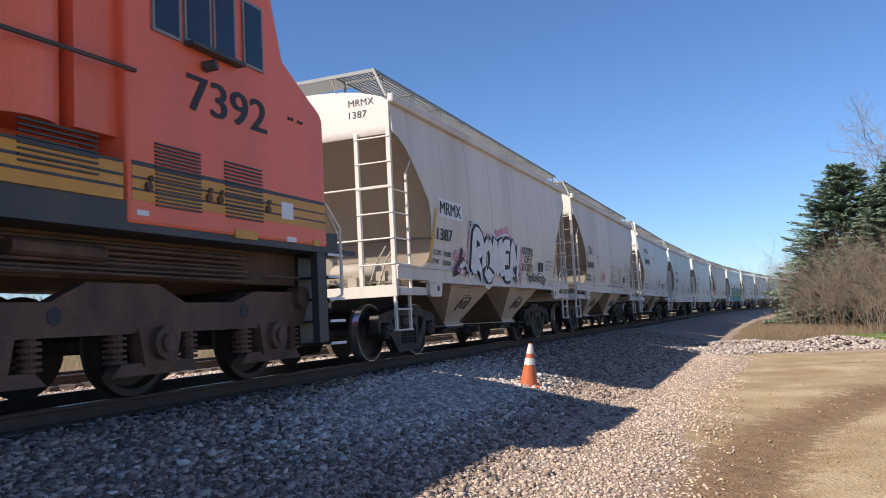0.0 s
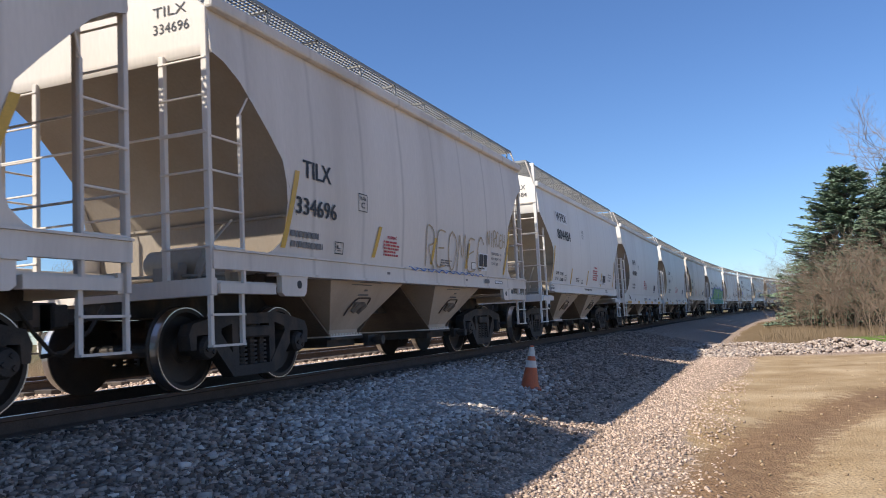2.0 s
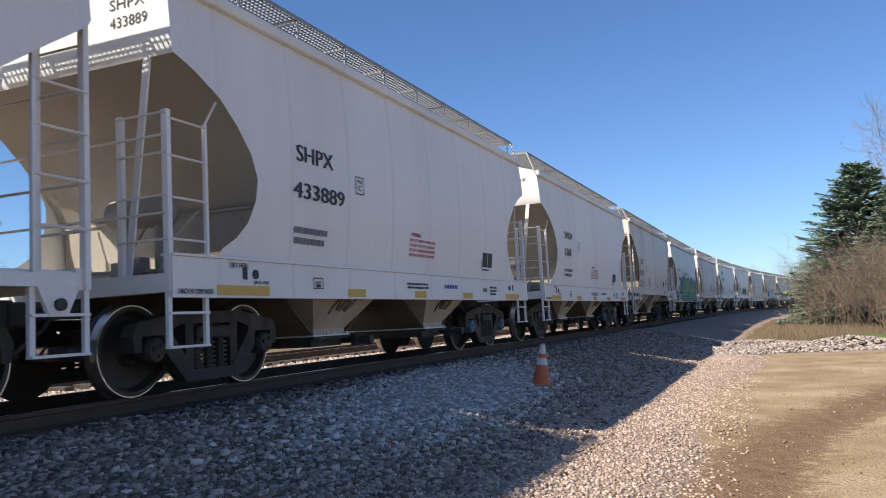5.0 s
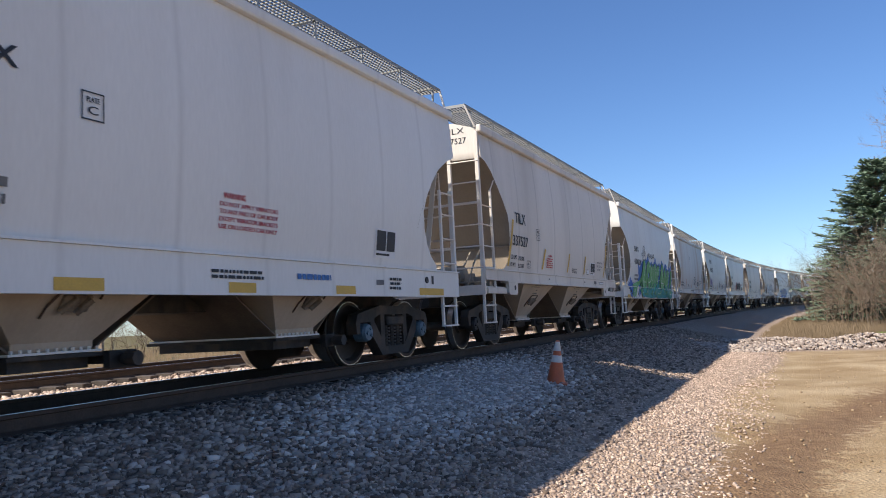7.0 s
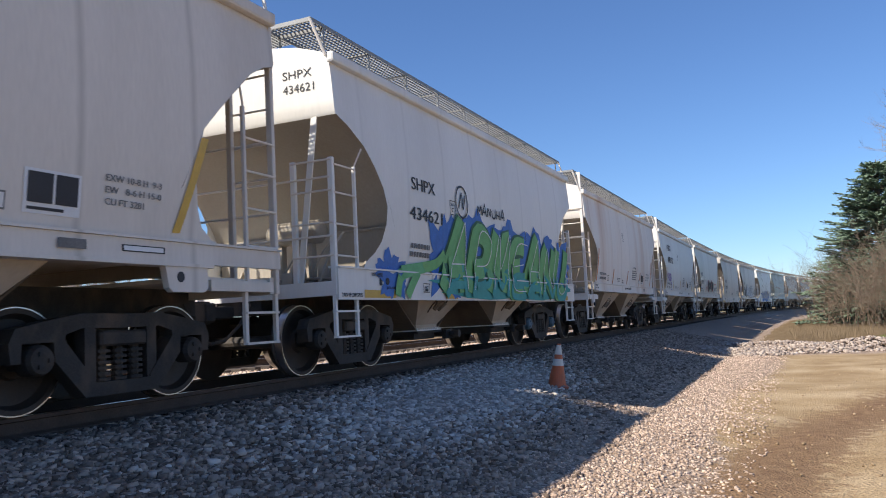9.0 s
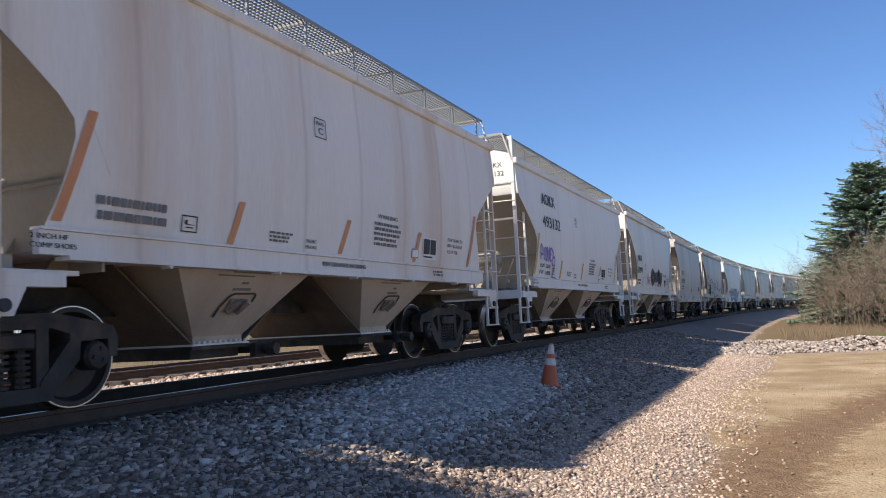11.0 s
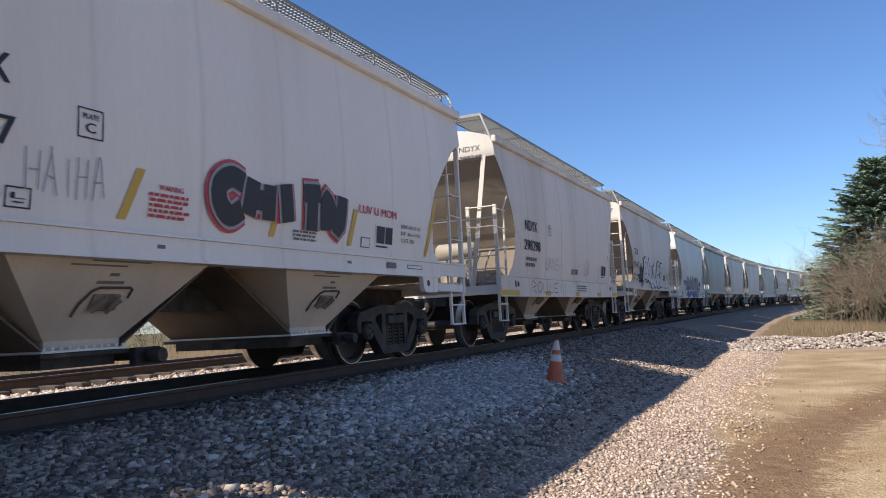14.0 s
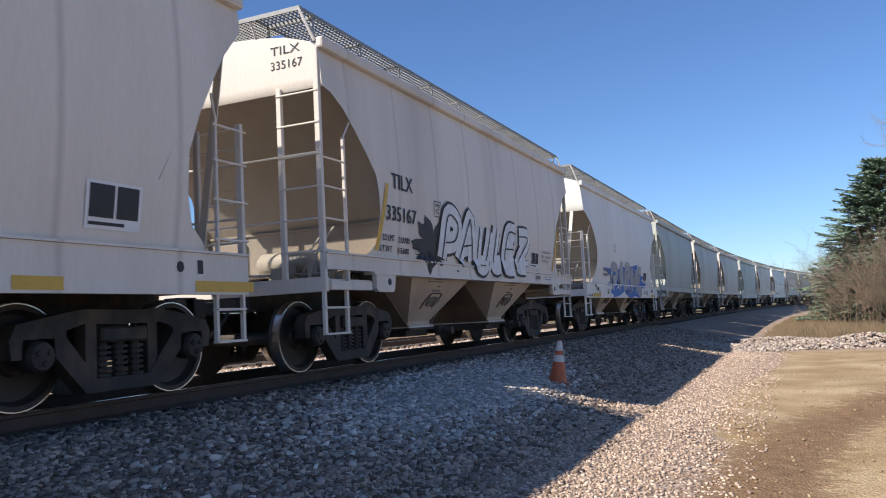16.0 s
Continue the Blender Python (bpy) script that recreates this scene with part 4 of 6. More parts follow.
def letter_cars():
    # car, mark, number; the mark's start, end, foot and top; the number's
    rows = [
        (0, "MRMX", "1387", (-3.66, -2.66, 2.45, 2.67), (-3.8, -3.1, 1.98, 2.19)),
        (1, "TILX", "334696", (-3.7, -3.04, 2.46, 2.68), (-3.86, -2.9, 2.0, 2.21)),
        (2, "WFRX", "804484", (-3.62, -2.48, 3.2, 3.43), (-3.62, -2.12, 2.7, 2.97)),
        (3, "SHPX", "433889", (-3.36, -2.53, 2.58, 2.78), (-3.43, -2.26, 2.14, 2.33)),
        (4, "SHQX", "3168", (-3.36, -2.53, 2.58, 2.78), (-3.4, -2.74, 2.14, 2.34)),
        (5, "TILX", "337527", (-3.7, -3.04, 2.46, 2.68), (-3.86, -2.9, 2.0, 2.21)),
        (6, "SHPX", "434621", (-3.36, -2.53, 2.6, 2.79), (-3.43, -2.27, 2.15, 2.34)),
        (8, "AOKX", "493132", (-3.57, -2.46, 3.21, 3.48), (-3.61, -2.11, 2.67, 2.94)),
        (9, "NAHX", "328747", (-3.75, -2.9, 2.48, 2.7), (-3.8, -2.85, 2.02, 2.24)),
        (10, "NDYX", "298298", (-3.66, -2.82, 2.36, 2.58), (-3.72, -2.6, 1.94, 2.16)),
        (11, "TILX", "335167", (-3.7, -3.04, 2.47, 2.69), (-3.86, -2.93, 2.01, 2.22))]
    for i, mark, number, at, num in rows:
        car, deep = TRAIN[i][0], STYLE[i][1]
        if i in (0, 2):
            side_patch(car, deep, "decal", at[0] - 0.08, at[1] + 0.1, at[2] - 0.05, at[3] + 0.05, decal_white, 0.006, label="white patch behind the mark")
        side_text(car, deep, mark, *at)
        side_text(car, deep, number, *num)
        low = 0.1 if build_of(STYLE[i]) == "plain" else -0.1
        end_text(car, STYLE[i], mark, 3.95 + low, 4.06 + low)
        end_text(car, STYLE[i], number, 3.76 + low, 3.87 + low, 0.82, 0.82 + 0.08 * len(number))
    weights = {0: ("232800", "53200"), 2: ("233200", "52800"), 5: ("232700", "53300"), 8: ("233100", "52900"), 11: ("232700", "53300")}
    for i in range(13):
        car, deep = TRAIN[i][0], STYLE[i][1]
        build = build_of(STYLE[i])
        y = {"plain": -3.97, "straight": -3.92, "deep": -3.4, "short": -3.6}[build]
        if i in weights:
            for k, (words, num) in enumerate(zip(("LD LMT", "LT WT"), weights[i])):
                z = 1.72 - 0.155 * k
                side_text(car, deep, words, y + 0.02 - 0.05 * k, y + 0.37 - 0.06 * k, z, z + 0.085, ink)
                side_text(car, deep, num, y + 0.48, y + 0.84, z - 0.01, z + 0.075, ink)
        else:
            small_print(car, deep, y, y + 0.85, 1.57, 1.82, 2, ink_grey, i)
        if deep:
            frame_box(car, deep, -1.95, -1.72, 2.36, 2.6, ("PLATE", "C"))
            yl = 2.96 if i != 10 else 3.42
            placard(car, deep, yl, yl + 0.6, 1.48, 1.88)
            for a, b in ((-4.81, -3.92), (-2.19, -1.70), (-0.13, 0.31), (1.9, 2.37), (4.26, 5.15)) if i != 10 else ((-5.34, -4.15), (-2.3, -1.9), (0.35, 0.75), (2.75, 3.2), (4.68, 5.55)):
                side_patch(car, deep, "yellow_stripe", a, b, 0.97, 1.075, yellow, 0.006)
            if i != 10:
                small_print(car, deep, -0.4, 0.54, 1.1, 1.21, 2, ink, i + 40)
                small_print(car, deep, 1.04, 1.81, 1.11, 1.22, 1, blue_ink, i + 50)
                small_print(car, deep, 3.3, 3.74, 1.03, 1.22, 3, ink, i + 60)
                side_patch(car, deep, "data_plate", 2.93, 3.15, 1.1, 1.17, ink_grey, 0.006)
                side_text(car, deep, "LIFT HERE", -4.6, -4.3, 1.26, 1.31)
                side_text(car, deep, "2 INCH HF COMP SHOES", -5.38, -4.88, 0.98, 1.03)
                side_text(car, deep, "JACK HERE", -4.2, -3.93, 1.085, 1.13)
                frame_box(car, deep, -3.02, -2.8, 1.06, 1.2, ("PLATE", "I"))
                side_text(car, deep, "WARNING", -0.2, 0.15, 1.92, 1.98, red_ink)
                for k, words in enumerate(("DO NOT APPLY VIBRATORS", "TO ANY PART OF CAR BODY", "EXCEPT VIBRATOR BRACKETS", "USE ON LOADED CAR ONLY")):
                    side_text(car, deep, words, -0.25, 0.72, 1.84 - 0.075 * k, 1.885 - 0.075 * k, red_ink)
            else:
                side_text(car, deep, "CAUTION", 0.1, 0.75, 1.52, 1.66, ink_grey)
                small_print(car, deep, 0.5, 1.6, 1.08, 1.26, 3, ink_grey, 77)
            for a in (-4.35, 4.75):
                side_patch(car, deep, "sill_slot", a - 0.04, a + 0.04, 1.14, 1.27, ink, 0.005)
            continue
        tape = orange_tape if i == 7 else yellow
        if build == "plain":
            tapes = (((-4.1, 1.57), (-3.83, 2.52)), ((-1.8, 1.58), (-1.6, 2.04)), ((0.32, 1.58), (0.48, 2.04)), ((1.98, 1.58), (2.12, 2.06)), ((4.27, 1.55), (4.62, 2.5)))
            py, bx, bz = 2.66, -2.29, 2.2
        else:
            tapes = (((-4.29, 1.54), (-3.97, 2.48)), ((-2.17, 1.5), (-2.0, 1.95)), ((0.0, 1.52), (0.2, 1.97)), ((2.17, 1.52), (2.36, 1.98)), ((4.35, 1.54), (4.68, 2.46)))
            py, bx, bz = 2.46, -0.6, 2.92
        for foot, top in tapes:
            slanted_tape(car, deep, foot, top, tape)
        placard(car, deep, py, py + 0.52, 1.58, 1.92)
        frame_box(car, deep, bx, bx + 0.26, bz, bz + 0.25, ("PLATE", "C"))
        frame_box(car, deep, -2.9, -2.68, 1.57, 1.73, ("L", "I"))
        side_patch(car, deep, "decal", py - 0.38, py - 0.14, 1.58, 1.72, ink_grey, 0.006)
        side_patch(car, deep, "decal", py - 0.365, py - 0.155, 1.595, 1.705, decal_white, 0.009)
        warn = red_ink if i not in (7, 8, 11) else ink_grey
        a, b = (-1.5, -0.95) if build == "plain" else (0.85, 1.68)
        side_text(car, deep, "WARNING", a + 0.12, b - 0.12, 2.07 if build != "plain" else 1.88, 2.13 if build != "plain" else 1.93, warn)
        small_print(car, deep, a, b, 1.62 if build == "plain" else 1.68, 1.86 if build == "plain" else 2.03, 5, warn, i + 70)
        small_print(car, deep, -1.52 if build != "plain" else 0.72, -1.05 if build != "plain" else 1.3, 1.57, 1.7, 3, ink_grey, i + 80)
        for k, words in enumerate(("EXW 10-8 H  9-3", "EW   8-6 H 15-0", "CU FT 3281")):
            side_text(car, deep, words, 3.42, 4.05 - 0.2 * (k == 2), 1.92 - 0.1 * k, 1.975 - 0.1 * k, ink_grey)
        if build == "straight":
            side_text(car, deep, "VENT CAR WHEN UNLOADING", -0.48, 0.6, 1.345, 1.4)
            side_text(car, deep, "2 INCH HF", -4.55, -4.2, 1.39, 1.43)
            side_text(car, deep, "COMP SHOES", -4.55, -4.12, 1.32, 1.36)
            side_text(car, deep, "PATENT", -0.78, -0.56, 1.61, 1.65, ink_grey)
            side_text(car, deep, "PENDING", -0.79, -0.55, 1.54, 1.58, ink_grey)
            small_print(car, deep, 2.8, 3.3, 1.32, 1.42, 2, ink_grey, i + 33)
        else:
            side_patch(car, deep, "data_plate", 2.95, 3.22, 1.33, 1.41, ink_grey, 0.02)
            side_patch(car, deep, "data_plate", 3.6, 4.1, 1.34, 1.4, ink, 0.006)
            side_patch(car, deep, "data_plate", 3.62, 4.08, 1.35, 1.39, decal_white, 0.009)
            for q in (-1.4, 1.9):
                side_patch(car, deep, "sill_slot", q, q + 0.1, 1.35, 1.385, ink_grey, 0.006)

    # sprayed paint
    def piece(i, forms, y0, y1, z0, z1, seed, coats, lean=0.0):
        body = sprayed(forms, y0, y1, z0, z1, seed, lean)
        for k, (name, width, colour, label) in enumerate(coats):
            strokes(TRAIN[i][0], STYLE[i][1], name, body, width, SPRAY[colour], 0.014 + 0.012 * k, label)

    car = TRAIN[0][0]
    blob(car, 0, -2.3, -0.6, 1.6, 2.3, SPRAY["pink"], 0.008, 1, "red spray paint haze", 0.2)
    blob(car, 0, -0.6, 0.5, 1.8, 2.5, SPRAY["pink"], 0.0085, 3, "red spray paint haze", 0.2)
    blob(car, 0, -3.0, -2.3, 1.42, 1.85, SPRAY["pink"], 0.009, 4, "red spray paint haze", 0.3)
    blob(car, 0, 0.9, 1.35, 1.4, 2.1, SPRAY["pink"], 0.0095, 5, "red spray paint haze", 0.3)
    coats = (("sprayed_border", 0.5, "white", "white sprayed border"), ("sprayed_outline", 0.38, "black", "black sprayed letter outlines"), ("sprayed_fill", 0.24, "white", "white sprayed letter shapes"))
    piece(0, "hook ring peaks fork slash", -2.1, 0.98, 1.42, 2.2, 4, coats)
    strokes(car, 0, "sprayed_outline", [[(-2.95, 1.45), (-2.6, 1.7), (-2.35, 1.5)], [(-3.1, 1.42), (-2.8, 1.5), (-2.6, 1.9)], [(-2.5, 1.4), (-2.3, 1.62), (-2.1, 1.42)]], 0.12, SPRAY["black"], 0.012, "black sprayed flourish")
    strokes(car, 0, "sprayed_fill", [[(-2.75, 1.42), (-2.5, 1.62), (-2.3, 1.5), (-2.2, 1.36)]], 0.12, SPRAY["white"], 0.02, "white sprayed flourish")
    for k, words in enumerate(("OUTSIDE", "OF", "SOCIETY")):
        side_text(car, 0, words, 1.3 + 0.2 * (k == 1), 2.2 - 0.3 * (k == 1), 2.02 - 0.19 * k, 2.19 - 0.19 * k, SPRAY["black"], 0.012)
    strokes(car, 0, "sprayed_tag", [[(1.7 + 0.15 * k, 1.38), (1.77 + 0.15 * k, 1.6 - 0.03 * (k % 3)), (1.84 + 0.15 * k, 1.4)] for k in range(11)], 0.03, SPRAY["black"], 0.012, "black sprayed scribble")

    piece(1, "hook fork ring peaks fork curl", 0.0, 3.0, 1.5, 2.22, 9, (("sprayed_tag", 0.03, "tan", "faded tan sprayed outline letters"),))
    strokes(TRAIN[1][0], 0, "sprayed_tag", sprayed("slash stem hook curl fork gate", 3.1, 4.3, 2.08, 2.42, 10), 0.03, SPRAY["tan"], 0.014, "faded tan sprayed scribble")
    strokes(TRAIN[1][0], 0, "sprayed_tag", [[(-0.6 + 0.16 * k, 1.5 - 0.05 * (k % 2)) for k in range(22)]], 0.018, SPRAY["blue"], 0.012, "thin blue sprayed wave")

    car, deep = TRAIN[6][0], 1
    for k, (a, b, c, d) in enumerate(((-4.4, -3.6, 1.0, 1.6), (-2.7, -1.5, 1.05, 2.25), (-1.7, 0.2, 1.4, 2.42), (-0.1, 2.2, 1.4, 2.4), (1.8, 4.0, 1.2, 2.4), (3.6, 5.3, 1.0, 2.3))):
        blob(car, deep, a, b, c, d, SPRAY["blue"], 0.008 + 0.001 * k, 20 + k, "blue spray paint cloud", 0.3)
    blob(car, deep, -2.4, 5.2, 0.97, 1.4, SPRAY["teal"], 0.016, 31, "teal spray paint", 0.1)
    body = sprayed("tent bow peaks fork tent slash cup", -2.4, 4.9, 1.05, 2.2, 12, 0.25)
    for k, (name, width, colour, label) in enumerate((("sprayed_outline", 0.46, "dark_green", "dark green sprayed outlines"), ("sprayed_fill", 0.36, "green", "green sprayed letter shapes"))):
        strokes(car, deep, name, body, width, SPRAY[colour], 0.02 + 0.012 * k, label)
    strokes(car, deep, "sprayed_shade", [[(y + 0.1, 1.0 + 0.45 * (z - 1.05)) for y, z in p] for p in body], 0.14, SPRAY["teal"], 0.044, "teal lower shading")
    strokes(car, deep, "sprayed_highlight", [[(y + 0.15, z + 0.05) for y, z in p] for p in body], 0.022, SPRAY["white"], 0.056, "thin white sprayed highlights")
    strokes(car, deep, "sprayed_fill", [[(-3.7, 1.36), (-3.0, 1.44), (-2.5, 1.52), (-2.2, 1.7)], [(-3.9, 1.0), (-3.75, 1.3), (-3.2, 1.4)], [(-3.6, 1.0), (-3.4, 1.2), (-3.2, 1.38)]], 0.17, SPRAY["green"], 0.03, "green sprayed arrow")
    strokes(car, deep, "sprayed_tag", [[(-1.45 + 0.26 * math.cos(a * 0.7), 2.62 + 0.27 * math.sin(a * 0.7)) for a in range(10)], [(-1.58, 2.5), (-1.45, 2.78), (-1.4, 2.5), (-1.3, 2.75)]] + sprayed("peaks tent slash cup gate tent", -0.75, 0.7, 2.48, 2.68, 5), 0.035, SPRAY["black"], 0.014, "black sprayed tag")

    car = TRAIN[8][0]
    strokes(car, 0, "sprayed_tag", sprayed("bow stem cup slash fork", -3.9, -2.95, 1.86, 2.22, 15) + [[(-3.0, 2.2), (-2.8, 2.05), (-2.95, 1.85), (-2.75, 1.75), (-2.9, 1.52), (-2.72, 1.5)], [(-2.85, 2.0), (-2.7, 1.95), (-2.75, 1.7)]], 0.05, SPRAY["purple"], 0.014, "purple sprayed tag")
    piece(9, "curl gate stem cross slash", -0.66, 1.8, 1.72, 2.2, 17, (("sprayed_border", 0.36, "red", "dark red sprayed border"), ("sprayed_outline", 0.29, "grey", "grey sprayed edge"), ("sprayed_fill", 0.22, "black", "black sprayed letter shapes")))
    side_text(TRAIN[9][0], 0, "LUV U MOM", 2.2, 3.25, 2.03, 2.14, SPRAY["red"], 0.014)
    strokes(TRAIN[9][0], 0, "sprayed_tag", sprayed("gate tent stem gate tent", -2.75, -2.0, 1.7, 2.05, 19), 0.012, SPRAY["grey"], 0.014, "thin grey pencilled buildings")

    car = TRAIN[10][0]
    strokes(car, 1, "sprayed_tag", sprayed("hook ring cup leg fork stem stem", -3.4, -0.4, 1.02, 1.28, 21, 0.05), 0.016, SPRAY["black"], 0.012, "thin black scribbled tag")
    strokes(car, 1, "sprayed_tag", sprayed("cup slash stem fork stem", -2.2, -0.9, 1.55, 1.85, 22, 0.08) + sprayed("stem fork slash", 1.3, 1.9, 1.5, 1.95, 23, 0.1), 0.02, SPRAY["grey"], 0.014, "thin grey scribbled tag")

    coats = (("sprayed_border", 0.46, "black", "black sprayed outline"), ("sprayed_fill", 0.36, "white", "pale sprayed letter shapes"), ("sprayed_highlight", 0.03, "black", "thin black inner lines"))
    blob(TRAIN[11][0], 0, -2.9, -1.8, 1.42, 2.1, SPRAY["black"], 0.008, 27, "black sprayed cloud", 0.35)
    piece(11, "bow tent cup leg fork bolt", -2.1, 2.3, 1.5, 2.25, 26, coats, 0.12)
    blob(TRAIN[12][0], 1, -2.6, 3.0, 0.98, 1.95, SPRAY["blue"], 0.008, 51, "faded blue spray paint", 0.3)
    piece(12, "bow tent hook slash fork", -2.4, 2.6, 1.15, 1.95, 33, (("sprayed_fill", 0.3, "grey", "grey sprayed letter shapes"),))


FIRST_AXLE = [11.55, 23.91, 36.21, 48.59, 61.24, 73.99, 86.24, 98.83, 111.51, 124.40, 137.05, 149.62] + [149.62 + 12.6 * i for i in range(1, 13)]
STYLE = [("grey", 0), ("grey", 0), ("white", 0), ("white", 1), ("white", 1), ("grey", 0), ("white", 1), ("stained", 0), ("white", 0), ("cream", 0), ("grey", 1, 1), ("grey", 0), ("white", 1),
         ("green", 0), ("grey", 0), ("grey", 0), ("green", 1), ("grey", 0), ("white", 1), ("grey", 0), ("green", 0), ("grey", 0), ("grey", 1, 1), ("grey", 0)]
CAR_WORDS = {"grey": "pale grey covered hopper car with grimy black bogies", "cream": "cream-white covered hopper car with red and black spray paint", "white": "white covered hopper car with a roof walkway", "stained": "white hopper car with rust streaks and orange tape", "green": "grey-green covered hopper car on the far curve"}
made_cars, TRAIN = {}, []
for i, (u, style) in enumerate(zip(FIRST_AXLE, STYLE)):
    if style not in made_cars:
        car = made_cars[style] = hopper_car(*style)
    else:
        car = copy_thing(made_cars[style], Matrix())
    TRAIN.append((car, u + BUILDS[build_of(style)][0] + AXLE))
for i, (car, u) in enumerate(TRAIN):
    tagged(car, CAR_WORDS[STYLE[i][0]], "hopper car", "hopper cars of the train")
letter_cars()

# ---------------------------------------------------------------- locomotive
# Its own space: y = 0 at the front of the nose, the hood behind it at -y.
LOCO_ORANGE = mat("orange_paint", (0.86, 0.17, 0.085), 0.42, 0, 0.1, 1.2, 40, 0.03, (0.3, 0.1, 0.06), 0.25, 0.3)
LOCO_DARK = mat("dark_grey_green_paint", (0.045, 0.045, 0.048), 0.5, 0, 0.15, 2, 40, 0.03, (0.12, 0.09, 0.07), 0.4)
LOCO_YELLOW = mat("yellow_stripe_paint", (0.6, 0.29, 0.035), 0.45, 0, 0.12, 2, 40, 0.03)
RUSTY = mat("brown_dusty_steel", (0.14, 0.085, 0.06), 0.75, 0.2, 0.3, 4, 40, 0.2, (0.05, 0.035, 0.03), 0.7)
GLASS = mat("dark_cab_glass", (0.02, 0.03, 0.045), 0.08, 0, 0.1, 3, 20, 0)


def locomotive():
    loco = new("locomotive")
    w = 1.5
    # nose and cab as one plate shape, swept across the width
    bm = bmesh.new()
    plate(bm, [(0.0, 1.62), (0.0, 3.3), (-0.08, 3.4), (-0.95, 3.82), (-1.1, 4.57), (-1.4, 4.68), (-3.5, 4.68), (-3.5, 1.62)], -w, w)
    bevelled(bm, 0.035, 2)
    cab = part("cab", bm, LOCO_ORANGE, loco, "orange cab and wide nose")
    bm = bmesh.new()
    box(bm, -0.95, 0.95, -20, -3.5, 1.62, 4.5)
    bevelled(bm, 0.03)
    part("hood", bm, LOCO_ORANGE, loco)
    bm = bmesh.new()
    box(bm, -1.2, 1.38, -3.98, -3.48, 2.42, 4.6)
    bmesh.ops.create_cone(bm, cap_ends=True, segments=32, radius1=0.5, radius2=0.5, depth=2.2, matrix=Matrix.Translation((0.95, -4.42, 3.5)))
    part("cabinet", bm, LOCO_ORANGE, loco, "orange equipment cabinet with a rounded corner")
    bm = bmesh.new()
    box(bm, -w + 0.02, w - 0.02, -20.6, 0.3, 1.55, 1.82)
    part("sill", bm, LOCO_DARK, loco, "dark frame sill")
    for y0, y1, z0, z1 in ((-3.16, -2.76, 3.52, 4.4), (-2.7, -2.28, 3.56, 4.4), (-2.24, -1.86, 3.56, 4.4), (-1.72, -1.34, 3.58, 4.36)):
        bm = bmesh.new()
        box(bm, w + 0.004, w + 0.024, y0, y1, z0, z1)
        fr = part("window", bm, galv, cab, "grey window frame")
        bm = bmesh.new()
        box(bm, w + 0.018, w + 0.03, y0 + 0.035, y1 - 0.035, z0 + 0.035, z1 - 0.035)
        part("pane", bm, GLASS, fr, "dark window pane")
    bm = bmesh.new()
    box(bm, w + 0.02, w + 0.14, -2.72, -1.84, 3.5, 3.54)
    rod(bm, (w + 0.02, -2.4, 3.36), (w + 0.14, -2.36, 3.38), 0.06, 10)
    part("armrest", bm, LOCO_DARK, cab)
    # stripes: dark lines over yellow, as thin raised bands
    bands = ((1.84, 2.16, LOCO_YELLOW, 0.005), (2.165, 2.205, LOCO_DARK, 0.006), (1.93, 1.95, LOCO_DARK, 0.009), (2.04, 2.06, LOCO_DARK, 0.009))
    for z0, z1, m, out in bands:
        bm = bmesh.new()
        box(bm, w - 0.01, w + out, -3.45, -0.04, z0, z1)
        part("stripe", bm, m, cab)
    bm = bmesh.new()
    box(bm, 0.9, w, -20, -3.55, 1.82, 2.16)
    step_box = part("walkway_step", bm, LOCO_YELLOW, loco, "yellow-faced walkway side")
    for z in (1.94, 2.05, 2.17):
        bm = bmesh.new()
        box(bm, w - 0.005, w + 0.008, -20, -3.56, z - 0.012, z + 0.012)
        part("stripe", bm, LOCO_DARK, step_box)
    for y0, y1, z0, z1, n in ((-3.15, -2.5, 1.8, 2.43, 17), (-2.1, -1.43, 1.8, 2.43, 15), (-4.65, -3.85, 1.98, 2.36, 8)):
        bm = bmesh.new()
        for k in range(n):
            z = z0 + (z1 - z0) * (k + 0.5) / n
            box(bm, w - 0.005, w + 0.02, y0, y1, z - 0.008, z + 0.008, None)
        part("louvre", bm, LOCO_DARK, cab, "row of dark louvre slats")
    for y in (-3.25, -2.38, -2.2, -1.33):
        bm = bmesh.new()
        rod(bm, (w, y, 1.98), (w + 0.03, y, 1.98), 0.045, 10)
        rod(bm, (w, y + 0.03, 2.06), (w + 0.03, y + 0.03, 2.06), 0.03, 8)
        part("latch", bm, RUSTY, cab)
    v, f = glyph_mesh("7392")
    flat("lettering", [(w + 0.008 + 0.001 * k, -2.66 + 1.36 * a + 0.014 * k, 2.86 + 0.38 * b) for k in (-1, 0, 1) for a, b in v], [tuple(i + k * len(v) for i in p) for k in range(3) for p in f], ink, cab, "large black road number")
    for k in range(4):
        bm = bmesh.new()
        rod(bm, (w - 0.02, -0.82 + 0.07 * k + 0.07 * (k > 1), 3.16), (w + 0.02, -0.82 + 0.07 * k + 0.07 * (k > 1), 3.16), 0.02, 8)
        part("bolt", bm, LOCO_DARK, cab)
    for y0, y1, z0, z1, m in ((-1.95, -1.55, 1.6, 1.7, LOCO_YELLOW), (-0.35, -0.2, 1.62, 1.7, LOCO_YELLOW), (-0.95, -0.75, 1.63, 1.69, decal_white), (-3.4, -3.25, 1.7, 1.75, decal_white), (-1.05, -0.8, 1.9, 2.1, decal_white)):
        bm = bmesh.new()
        box(bm, w - 0.03, w + 0.012, y0, y1, z0, z1)
        part("marker_plate", bm, m, cab)
    # pilot, steps and handrails at the nose end
    bm = bmesh.new()
    box(bm, -1.05, 1.05, 0.4, 0.5, 0.35, 1.6)
